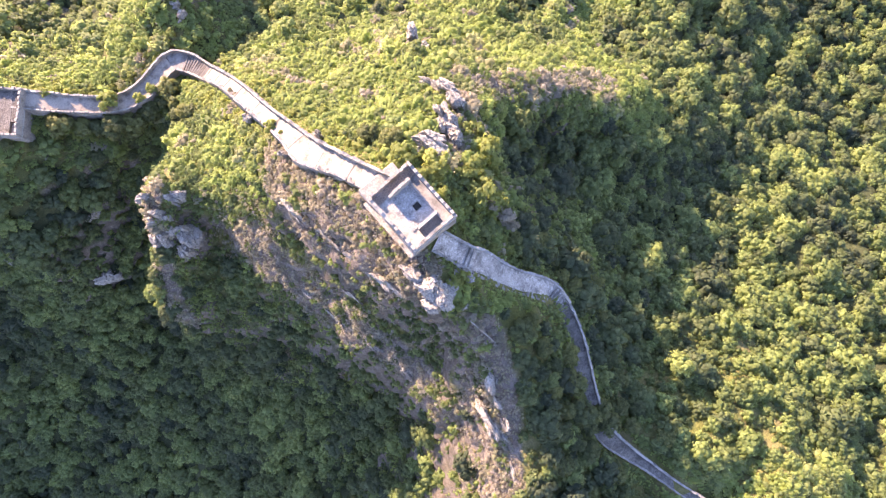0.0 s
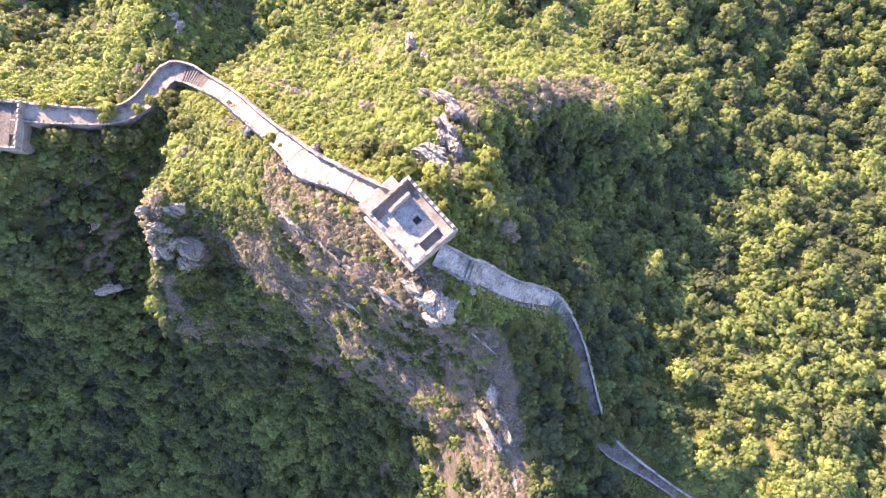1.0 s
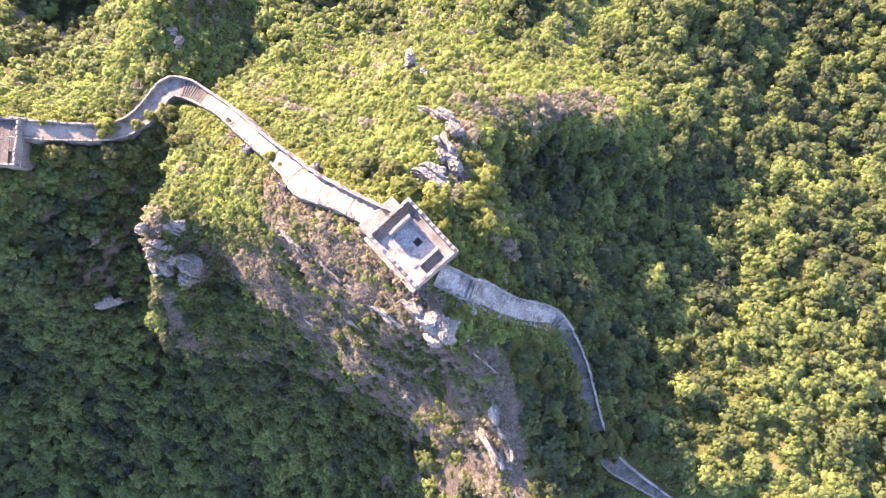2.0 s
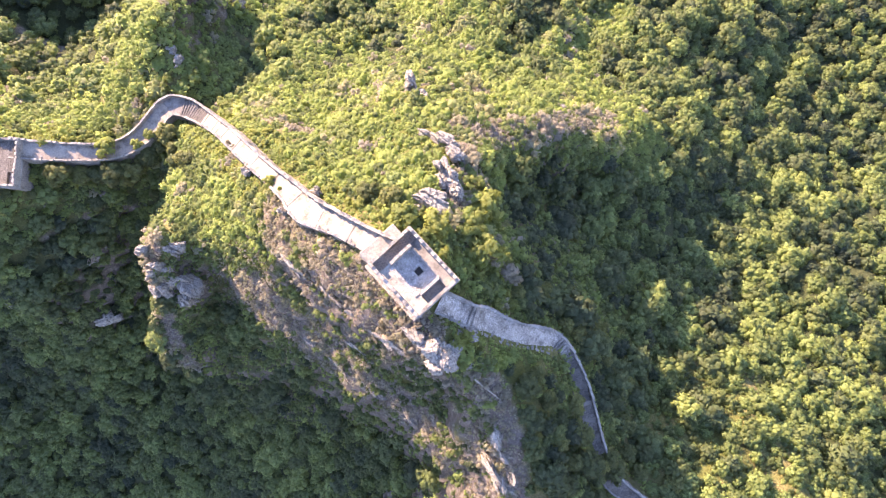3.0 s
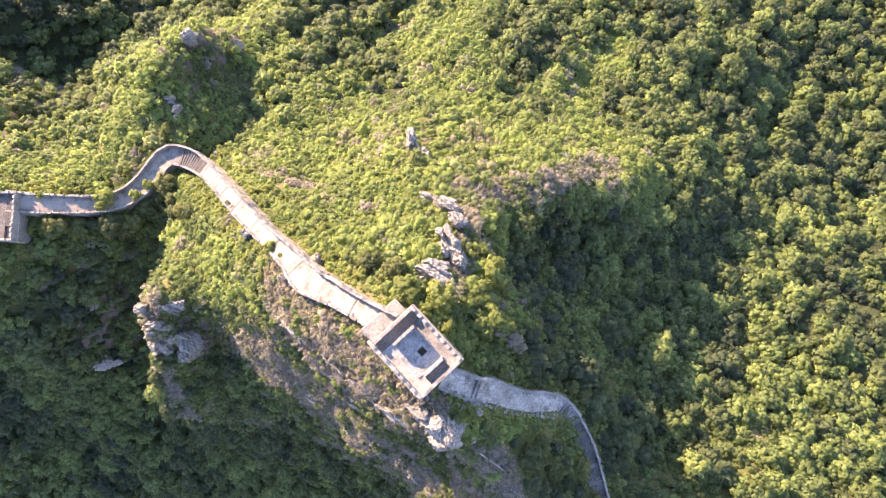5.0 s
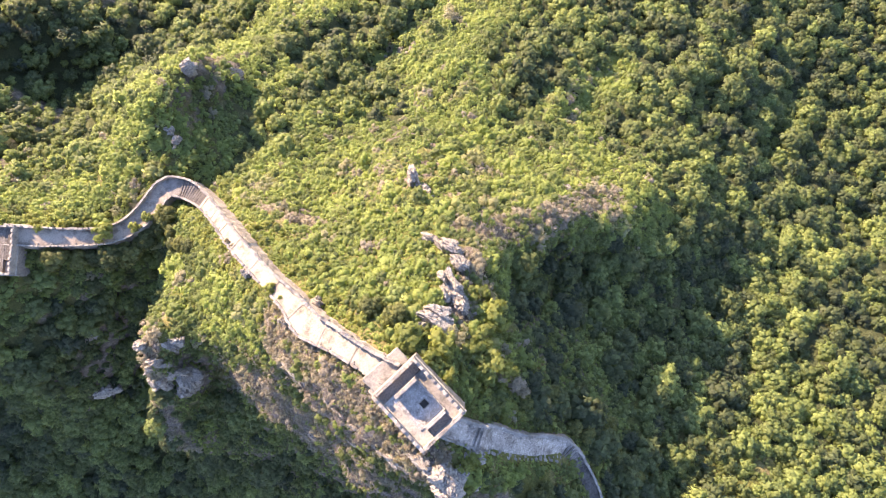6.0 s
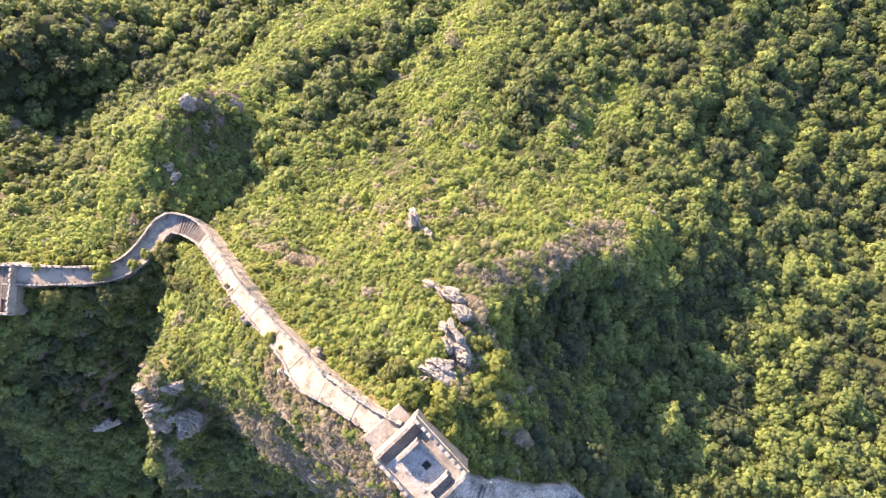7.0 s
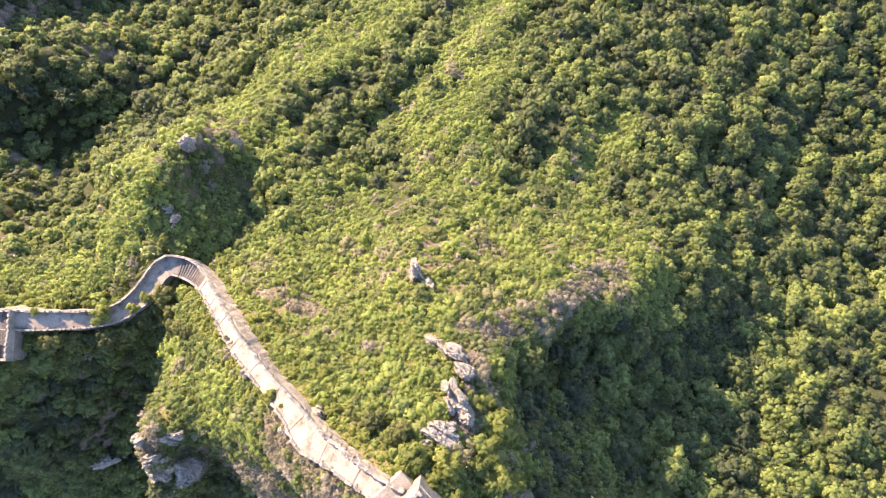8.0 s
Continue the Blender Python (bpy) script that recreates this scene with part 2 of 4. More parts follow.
PINNACLE = [(-66.5, 32, 52), (-64.5, 26, 62), (-64, 22, 62), (-63, 16, 59), (-66, 9, 47.5), (-68, 3, 42), (-66.5, -3, 37)]
PINNACLE_EDGE = [(-69, 31, 50), (-68, 23, 57), (-67.5, 15, 53), (-71, 8, 44), (-73, 2, 39), (-71, -4, 34.5)]
PINNACLE_FOOT = [(-72, 31, 38), (-72, 22, 38), (-73, 13, 34), (-76, 6, 24), (-78, 0, 18), (-76, -7, 14)]
GULLY = [(-74, 41, 34), (-79, 24, 16), (-82, 5, -6), (-84, -18, -14), (-92, -47, -31), (-100, -90, -46)]
WEST_FACE = [(-92, 38, 38), (-104, 30, 38), (-98, 26, 26), (-112, 13, 26), (-108, 2, 0), (-112, -11, -14), (-146, -14, -27), (-140, 20, 10), (-180, 20, -10)]
WEST_FLOOR = [(-125, -40, -42), (-162, -46, -54), (-220, -60, -70), (-160, -100, -70)]
HOLLOW = [(-52, 17, 54), (-55, 24.6, 59.5), (-56, 19, 52), (-3.5, 1.5, 90.2), (-60.5, 48.4, 50.5), (22.3, 22, 63.5), (46, 55.4, 36), (121.5, 36, -9), (4, 129, -7), (-40, -42, -4), (-107.8, 6.3, 5.5)]
SOUTH = [(-53, -53, -14), (-60, -95, -32)]
KNOLL = [(9, 20, 82.5), (-2, 27, 89), (2, 34, 84), (8.5, 36.5, 79.5), (10, 42, 74), (16.5, 43, 69.5), (23, 45.5, 63.5), (30, 47.5, 55.5), (43, 49, 46), (51, 58, 33)]
KNOLL_FACE = [(14, 36, 65), (21.5, 37, 55), (29, 39.5, 47.5), (38, 41, 42.5)]
KNOLL_NORTH = [(-14, 38, 76), (-8, 53.5, 71), (-11, 65, 50), (12, 63, 41), (-1, 92, 13), (3, 98, 15), (-8, 116, -3)]
NORTH_SLOPE = [(-25, 38, 75), (-26, 54, 49), (-28, 75, 28), (-20, 82, 22), (-36, 86, 24), (-40, 56, 50)]
SPUR = [(-68, 71.5, 45), (-71, 79, 46), (-70, 86, 45.5), (-66, 92, 41.5), (-59, 96, 27.5), (-50, 103, 16), (-69, 113, 2), (-95, 135, -28), (-110, 180, -55)]
SPUR_EAST = [(-64, 79, 38.5), (-63, 87, 35.5), (-57, 77, 34), (-54, 66, 37), (-53, 84.5, 28), (-38, 100, 13), (-26, 108, 0), (0, 150, -26)]
NORTH_WEST = [(-92, 61, 37), (-120, 77, 16), (-130, 89, 7), (-115, 106, -9), (-136, 119.5, -0.5), (-130, 115, -11), (-135, 106, -9), (-133, 137, -1), (-55, 139, -13), (-71, 126, -14), (-68, 102, 26), (-40, 128, -2), (-28, 147, -22), (-72, 148, -29), (-185, 110, 0), (-150, 180, -50)]
EAST_FOOT = [(19, 29, 58), (31, 11, 56.5), (27, 28, 50), (38, 29, 39), (50, 22, 32.5), (54, 42, 31), (54, 10, 37.5)]
EAST_SLOPE = [(66, -46, 56), (74, -43, 57), (84, -44, 55.5), (37, -6, 57.5), (48, -18, 52), (66, -18, 46), (61, -31, 56), (48, -26, 57), (80, -28, 48), (96, -36, 43), (78, -10, 36), (110, -12, 22), (110, 6, 13), (78, 9, 20.5), (100, 17, 9), (81, 36, 8), (104, 41, -5), (123, 30, -8), (150, -40, 20)]
NORTH_EAST = [(73, 62, 12), (51, 59, 31), (47, 82, 6), (19, 83, 17), (13, 104, 9), (34, 99, 4), (64, 94, -3), (92, 96, -18), (117, 82, -29), (145, 57, -31), (156, 59, -38), (165, 81, -46), (159, 108, -55), (108, 116, -30), (85, 119, -23), (70, 135, -29), (44, 135, -18), (147, 149, -58), (170, 123, -60)]
RIM = [(-190, 172, 38), (-240, 190, 60), (-215, 128, 45), (-260, 280, 0), (0, 260, -70), (240, 240, -80), (300, 60, -60), (300, -120, -10), (150, -200, 20), (0, -200, 0), (-150, -200, -60), (-300, -150, -70), (-320, 60, -10)]
LINES = [CREST, CLIFF_FOOT, LOWER_WALL, LOWER_FOOT, PINNACLE, PINNACLE_EDGE, PINNACLE_FOOT, GULLY]
SPOTS = [HOLLOW, WEST_FACE, WEST_FLOOR, SOUTH, KNOLL, KNOLL_FACE, KNOLL_NORTH, NORTH_SLOPE, SPUR, SPUR_EAST, NORTH_WEST, EAST_FOOT, EAST_SLOPE, NORTH_EAST, RIM]


def along(line, spacing):
    """Points on a line of places, about spacing apart."""
    out = [tuple(line[0])]
    for a, b in zip(line, line[1:]):
        a, b = np.array(a, float), np.array(b, float)
        n = max(1, int(np.hypot(*(b - a)[:2]) / spacing))
        out += [tuple(a + (b - a) * k / n) for k in range(1, n + 1)]
    return out


NODES = np.array([p for l in LINES for p in along(l, 9)] + [p for l in (CLIFF_TOP, CLIFF_BASE) for p in along(l, 5)] + [p for l in SPOTS for p in l], float)


def spread(a, b):
    return np.sqrt((a[:, None, 0] - b[None, :, 0]) ** 2 + (a[:, None, 1] - b[None, :, 1]) ** 2 + 9.0)


def surface_weights():
    n = len(NODES)
    a = np.ones((n + 1, n + 1))
    a[:n, :n] = spread(NODES, NODES) - 0.6 * np.eye(n)
    a[n, n] = 0
    return np.linalg.solve(a, np.append(NODES[:, 2], 0))


WEIGHTS = surface_weights()


def land(xy):
    """Height of the ground at many places."""
    xy = np.asarray(xy, float).reshape(-1, 2)
    out = np.empty(len(xy))
    for i in range(0, len(xy), 4000):
        out[i:i + 4000] = spread(xy[i:i + 4000], NODES) @ WEIGHTS[:-1] + WEIGHTS[-1]
    away = np.clip((np.hypot(xy[:, 0] * 0.8 + 10, xy[:, 1] - 25) - 45) / 45, 0, 1)
    out += away * (1.9 * np.sin(xy[:, 0] * 0.17 + 1.3 * np.sin(xy[:, 1] * 0.07)) * np.sin(xy[:, 1] * 0.13 + 1.1 * np.sin(xy[:, 0] * 0.09) + 0.7) + 1.1 * np.sin(xy[:, 0] * 0.31 - xy[:, 1] * 0.24))
    far = np.clip((np.hypot(xy[:, 0], xy[:, 1] - 40) - 260) / 500, 0, 1)
    rolling = -60 + 45 * np.sin(xy[:, 0] * 0.006 + 1) * np.cos(xy[:, 1] * 0.005) + 25 * np.sin(xy[:, 0] * 0.013 - xy[:, 1] * 0.011)
    return out * (1 - far) + rolling * far


def steepness(xy, reach=1.5):
    gx = (land(xy + [reach, 0]) - land(xy - [reach, 0])) / (2 * reach)
    gy = (land(xy + [0, reach]) - land(xy - [0, reach])) / (2 * reach)
    return gx, gy


def line_distance(xy, line):
    p = np.array(along(line, 2.0))[:, :2]
    out = np.empty(len(xy))
    for i in range(0, len(xy), 4000):
        out[i:i + 4000] = np.sqrt(((xy[i:i + 4000, None] - p[None]) ** 2).sum(2)).min(1)
    return out


DRY_SLOPES = [([(-31, 25), (-24, 18), (-14, 10.5), (-6, 4)], 5.6), ([(6, -8), (9, -18), (10, -30), (12, -44)], 6.0), ([(-66, 24), (-67, 14), (-70, 6), (-69, -4)], 3.6), ([(-44.5, 14), (-37, 7), (-30, 0), (-20.5, -7), (-12.5, -12), (-6, -17), (-1.5, -24)], 4.2), ([(-31, 16), (-25, 10.5), (-19.5, 5.5), (-14, 1), (-8, -3), (-2, -6)], 2.0), ([(4, 44), (16, 45), (24, 48), (32, 52), (44, 56)], 3.0), ([(2, 28), (5, 33), (4.5, 38)], 2.6), ([(-44, 53), (-36, 50.5), (-27, 47.5)], 1.2)]


def dryness(xy):
    """1 on the sunburnt earth of the upper slopes, 0 elsewhere."""
    return np.maximum.reduce([np.clip(1.3 - line_distance(xy, line) / reach, 0, 1) for line, reach in DRY_SLOPES])


CLIFF_BAND = [(-50, 14), (-45, 14), (-37, 9), (-29, 4), (-21, -2), (-12.5, -7), (-5, -11), (-1, -15)]


def holds(p, slope, rng):
    """Which places keep their plants: few on the steep faces of the cliff below the wall."""
    face = np.clip((slope - 1.35) * 2.2, 0, 1) * (np.abs(p[:, 0] + 22) < 36) * (p[:, 1] < 30)
    return rng.uniform(0, 1, len(p)) > 0.6 * face


def bareness(xy):
    """1 on the steep bare band under the cliff's edge, 0 elsewhere."""
    return np.clip(1.6 - line_distance(xy, CLIFF_BAND) / 7.5, 0, 1)


def build_ground():
    def axis(low, high, fine):
        inner = np.arange(low, high + 0.1, fine)
        grow = np.cumsum(fine * 1.28 ** np.arange(1, 27))
        return np.concatenate([low - grow[::-1], inner, high + grow])

    xs, ys = axis(-185, 195, 1.4), axis(-95, 190, 1.4)
    gx, gy = np.meshgrid(xs, ys)
    xy = np.stack([gx.ravel(), gy.ravel()], 1)
    z = land(xy)
    sx, sy = steepness(xy)
    slope = np.hypot(sx, sy)
    rough = np.array([noise.fractal(Vector((x * 0.16, y * 0.16, h * 0.16)), 1.0, 2.0, 4) if abs(x) < 230 and -140 < y < 240 else 0.0 for (x, y), h in zip(xy, z)])
    crag = np.clip((slope - 0.9) / 0.8, 0, 1)
    near_wall = np.clip((wall_distance(xy) - 3.0) / 6.0, 0, 1)
    z = z + rough * (0.3 + 1.3 * crag) * near_wall
    # steep faces are shaken sideways too, so that they break into ledges
    side = rough * crag * 1.6 * near_wall
    x = xy[:, 0] - sx / (slope + 1e-6) * side
    y = xy[:, 1] - sy / (slope + 1e-6) * side
    nx, ny = len(xs), len(ys)
    i = (np.arange(ny - 1)[:, None] * nx + np.arange(nx - 1)[None, :]).ravel()
    faces = np.stack([i, i + 1, i + nx + 1, i + nx], 1)
    me = bpy.data.meshes.new("ground")
    me.vertices.add(len(x))
    me.vertices.foreach_set("co", np.stack([x, y, z], 1).ravel())
    me.loops.add(faces.size)
    me.loops.foreach_set("vertex_index", faces.ravel())
    me.polygons.add(len(faces))
    me.polygons.foreach_set("loop_start", np.arange(0, faces.size, 4))
    me.polygons.foreach_set("use_smooth", np.ones(len(faces), bool))
    me.update(calc_edges=True)
    me.attributes.new("dry", "FLOAT", "POINT").data.foreach_set("value", dryness(xy))
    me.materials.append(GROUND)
    return tagged(new("ground", me), "steep mountain ridge with scrub, dry grass and bare grey cliffs", "mountainside", kind="structure")


# ---- the rampart: its walkway's centre line (x, y, z of the floor, half its width) ----
WALK_WEST = [(-106, 49, 48.8, 2.6), (-100, 48.4, 48.0, 2.5), (-92, 48.2, 46.4, 2.3), (-85, 48.5, 44.8, 2.2), (-80.5, 50, 43.6, 2.3), (-76.8, 52.6, 43.2, 2.5), (-74.2, 55.6, 43.0, 2.5),
             (-71.8, 59.2, 42.6, 2.6), (-70.6, 60.3, 42.5, 2.65)]
WALK_CLIMB = [(-70.6, 60.3, 42.5, 2.65), (-69, 61.0, 42.4, 2.7), (-65, 60.0, 42.6, 2.7), (-60.3, 57.0, 45.2, 2.3), (-51.3, 50.2, 58.5, 1.9), (-44, 44, 70, 1.9), (-38.4, 38.9, 75.3, 1.9), (-33.5, 34.6, 79.2, 1.9),
             (-29, 30.7, 82.6, 2.2), (-25.4, 27.0, 86, 2.8), (-21, 24.6, 89, 2.4), (-17, 22.5, 91.6, 2.1), (-13.5, 20.5, 93.6, 2.1), (-9, 18.2, 95, 2.2)]
WALK_EAST = [(-1, 9.6, 93.2, 2.1), (3.8, 7.2, 89.8, 2.2), (6.8, 6.1, 87, 2.5), (10.2, 4.3, 83.8, 2.5), (14, 2.9, 80.4, 2.4), (17.5, 2.2, 77.4, 2.4), (21, 1.0, 74.5, 2.5), (23.4, -1.4, 72.3, 2.3), (24.6, -3.2, 71.2, 2.1)]
WALK_LOWER = [(24.6, -3.2, 71.2, 2.1), (25.7, -4.8, 70.1, 1.9),
             (27.4, -8.5, 68.4, 2.0), (28.8, -13.5, 67.2, 2.0), (30.2, -19, 66.2, 2.0), (32, -24.5, 64.7, 2.0), (35, -29.5, 62.6, 2.1), (39.5, -33.2, 60.6, 1.7), (45, -37, 58.8, 1.3), (52, -42, 57, 1.2), (60, -47.5, 55.5, 1.5), (80, -62, 52, 1.5)]


def glide(line, spacing):
    """A smooth curve through the places of a line, sampled evenly."""
    p = np.array([line[0], *line, line[-1]], float)
    out = []
    for i in range(1, len(p) - 2):
        n = max(2, int(np.linalg.norm(p[i + 1][:2] - p[i][:2]) / spacing * 3))
        for k in range(n):
            s = k / n
            out.append(0.5 * (2 * p[i] + (p[i + 1] - p[i - 1]) * s + (2 * p[i - 1] - 5 * p[i] + 4 * p[i + 1] - p[i + 2]) * s * s + (3 * p[i] - p[i - 1] - 3 * p[i + 1] + p[i + 2]) * s ** 3))
    out = np.array(out + [p[-1]])
    run = np.append(0, np.cumsum(np.hypot(*np.diff(out[:, :2], axis=0).T)))
    at = np.linspace(0, run[-1], max(2, int(run[-1] / spacing)) + 1)
    return np.stack([np.interp(at, run, out[:, k]) for k in range(4)], 1)


CENTRES = [glide(WALK_WEST, 0.5), glide(WALK_CLIMB, 0.5), glide(WALK_EAST, 0.5), glide(WALK_LOWER, 0.5)]
WALL_POINTS = np.concatenate(CENTRES)[::2]


def wall_distance(xy):
    xy = np.asarray(xy, float).reshape(-1, 2)
    out = np.empty(len(xy))
    for i in range(0, len(xy), 4000):
        b = xy[i:i + 4000]
        out[i:i + 4000] = np.sqrt(((b[:, None, :] - WALL_POINTS[None, :, :2]) ** 2).sum(2)).min(1)
    c, s = math.cos(radians(-48.3)), math.sin(radians(-48.3))
    u, v = (xy[:, 0] + 5) * c + (xy[:, 1] - 14.3) * s, (14.3 - xy[:, 1]) * -c - (xy[:, 0] + 5) * s
    tower = np.maximum(np.abs(u) - 6.4, np.abs(v + 0.7) - 5.4) + 3.0
    return np.minimum(out, tower)


HILL = build_ground()
bpy.context.view_layer.update()


def settle(places):
    """Lift or lower places by the ground's own unevenness, so that plants root on its surface."""
    base = land(places[:, :2])
    for i, (x, y, z) in enumerate(places):
        hit, spot, normal, face = HILL.ray_cast(Vector((x, y, 400)), Vector((0, 0, -1)))
        if hit:
            places[i, 2] += min(2.5, max(-2.5, spot.z - base[i]))


BLOCKS = [mesh_of("parapet_block", box_bm(1, 1, 1, 0.08, 0.06, s), PALE_STONE) for s in range(6)]
TREADS = {m.name: [mesh_of("step", box_bm(1, 1, 1, 0.04, 0.02, s + 20), m) for s in range(4)] for m in (PAVING, STEP_STONE, RUBBLE, DIRT, DARK_STEP)}


# bars in a dark tone, for the shadow below a step
SHADOW_BARS = [mesh_of("riser", box_bm(1, 1, 1, 0.06, 0.03, s + 40), DARK_STEP) for s in range(3)]


def build_rampart(name, line, label, heights, floor_stone, flight, seed):
    """A rampart: body down into the rock, steps where it climbs, low walls of uneven blocks on both sides."""
    rnd = random.Random(seed)
    thing = tagged(new(name), label, "rampart")
    c = glide(line, 1.0)
    way = np.gradient(c[:, :2], axis=0)
    way /= np.hypot(*way.T)[:, None]
    left = np.stack([-way[:, 1], way[:, 0]], 1)
    verts, faces = [], []
    for (x, y, z, w), l in zip(c, left):
        wobble = rnd.uniform(-0.12, 0.12) if floor_stone is not RUBBLE else rnd.uniform(-0.2, 0.12)
        for side, drop, out in ((1, 7.0, 0.7), (1, 0.0, 0.0), (-1, 0.0, 0.0), (-1, 7.0, 0.7)):
            verts.append((x + l[0] * side * (w + out + wobble), y + l[1] * side * (w + out + wobble), z - drop))
    n = len(c)
    for i in range(n - 1):
        for k in range(3):
            a = i * 4 + k
            faces.append((a, a + 1, a + 5, a + 4))
    faces += [(0, 3, 2, 1), (4 * n - 4, 4 * n - 3, 4 * n - 2, 4 * n - 1)]
    me = mesh_from("body", verts, faces, WALL_STONE)
    me.materials.append(floor_stone)
    for i in range(n - 1):
        me.polygons[i * 3 + 1].material_index = 1
    part("body", me, thing)
    # steps where the walkway climbs
    fine = glide(line, 0.36)
    fway = np.gradient(fine[:, :2], axis=0)
    for k, ((x, y, z, w), d) in enumerate(zip(fine, fway)):
        i = np.argmin((c[:, 0] - x) ** 2 + (c[:, 1] - y) ** 2)
        j = min(max(i, 1), n - 2)
        climb = abs(c[j + 1, 2] - c[j - 1, 2]) / np.hypot(*(c[j + 1] - c[j - 1])[:2])
        if (climb > 0.42 or -66.8 < x < -61) and (flight or 4.0 < x < 5.4 or x > 21.6):
            dark = -66.8 < x < -59.5 or floor_stone is RUBBLE
            if (dark and k % 2) or (floor_stone is PAVING and not dark and k % 19):
                continue
            m = Matrix.Translation((x, y, z - 0.5)) @ Matrix.Rotation(math.atan2(d[1], d[0]), 4, "Z") @ Matrix.Diagonal((0.3 if floor_stone is RUBBLE else 0.36 if dark else 0.42, 2 * w - (1.2 if dark else 0.7) + rnd.uniform(-0.2, 0.1), (0.72 if dark else 0.55) + rnd.uniform(0, 0.06), 1))
            part("step", rnd.choice(TREADS["paving" if floor_stone is RUBBLE else "dark_step_and_shadow" if dark else floor_stone.name]), thing, m=m)
    # dark bars across the lower walkway paint the shadows of its step drops
    if floor_stone is STEP_STONE:
        for k in range(7, len(fine) - 4, 10):
            (x, y, z, w), d = fine[k], fway[k]
            if x > 31.5:
                break
            m = Matrix.Translation((x, y, z - 0.5)) @ Matrix.Rotation(math.atan2(d[1], d[0]), 4, "Z")
            part("riser", SHADOW_BARS[k % 3], thing, m=m @ Matrix.Diagonal((0.85, 2 * w - 0.9, 0.6, 1)))
    # loose stones along the broken edges
    if floor_stone is not STEP_STONE:
        for k in range(120 if floor_stone is RUBBLE else 60):
            x, y, z, w = c[rnd.randrange(2, n - 2)]
            j = int(np.argmin((c[:, 0] - x) ** 2 + (c[:, 1] - y) ** 2))
            at = rnd.choice((-1, 1)) * w * rnd.uniform(0.3, 1.0) ** 0.5
            size = rnd.uniform(0.2, 0.6)
            m = Matrix.Translation((x + left[j][0] * at, y + left[j][1] * at, z - 0.05)) @ Matrix.Rotation(rnd.uniform(0, 6.28), 4, "Z") @ Matrix.Diagonal((size, size * rnd.uniform(0.6, 1), size * rnd.uniform(0.5, 0.9), 1))
            part("loose_stone", rnd.choice(BLOCKS), thing, m=m)
    # the low walls
    for side, (high, thick) in zip((1, -1), heights):
        coarse = glide(line, 0.25)
        cway = np.gradient(coarse[:, :2], axis=0)
        i = 0
        while i < len(coarse) - 2:
            length = rnd.choice((3, 4, 5, 6))
            if floor_stone is PAVING and side < 0 and i > 24 and rnd.random() < 0.22:
                i += length
                continue
            a, b = coarse[i], coarse[min(i + length, len(coarse) - 1)]
            d = cway[i] / np.hypot(*cway[i])
            l = np.array((-d[1], d[0])) * side
            mid = (a + b) / 2
            span = math.hypot(b[0] - a[0], b[1] - a[1])
            tall = high * (rnd.uniform(0.85, 1.08) if floor_stone is DIRT or (floor_stone is PAVING and side > 0) else rnd.uniform(0.55, 1.1))
            if floor_stone is DIRT and side > 0 and (-103.5 < mid[0] < -100 or -95.5 < mid[0] < -92):
                tall *= 0.4
            w = mid[3] - thick / 2 + rnd.uniform(-0.06, 0.06)
            m = Matrix.Translation((mid[0] + l[0] * w, mid[1] + l[1] * w, min(a[2], b[2]) - 0.3)) @ Matrix.Rotation(math.atan2(b[1] - a[1], b[0] - a[0]), 4, "Z") @ Matrix.Diagonal((span * (1.9 if a[0] < -58 and side > 0 else 1.12) + 0.1, thick * rnd.uniform(0.85, 1.15), tall + 0.3 + abs(a[2] - b[2]) * 0.6, 1))
            part("parapet_block", rnd.choice(BLOCKS), thing, m=m)
            i += length
    return thing


build_rampart("rampart", WALK_WEST, "pale stone rampart with a dirt walkway and low parapets", ((1.3, 0.5), (0.6, 0.42)), DIRT, True, 2)
build_rampart("rampart", WALK_CLIMB, "pale stone rampart with steps and broken parapets climbing a ridge", ((1.35, 0.6), (0.6, 0.5)), PAVING, True, 3)
build_rampart("rampart", WALK_EAST, "weathered grey stone rampart descending from a watchtower in shade", ((0.4, 0.5), (0.22, 0.5)), RUBBLE, False, 5)
build_rampart("rampart", WALK_LOWER, "narrow dark stepped rampart with one pale parapet, half overgrown", ((0.95, 0.5), (0.2, 0.4)), STEP_STONE, False, 6)


# ---- watchtowers ----
def ragged_wall(length, thick, heights, seed, name="room_wall"):
    """A broken wall along y, its top rising and falling through the heights."""
    rnd = random.Random(seed)
    n = 14
    verts, faces = [], []
    for k in range(n + 1):
        y = length * (k / n - 0.5)
        h = np.interp(k / n, np.linspace(0, 1, len(heights)), heights) + rnd.uniform(-0.1, 0.1)
        t = thick / 2 + rnd.uniform(-0.03, 0.03)
        verts += [(-t, y, 0), (t, y, 0), (t * 0.9, y, h), (-t * 0.9, y, h + rnd.uniform(-0.06, 0.06))]
    for k in range(n):
        for j in range(4):
            a, b = k * 4 + j, k * 4 + (j + 1) % 4
            faces.append((a, b, b + 4, a + 4))
    faces += [(3, 2, 1, 0), (4 * n, 4 * n + 1, 4 * n + 2, 4 * n + 3)]
    return mesh_from(name, verts, faces, PALE_STONE)


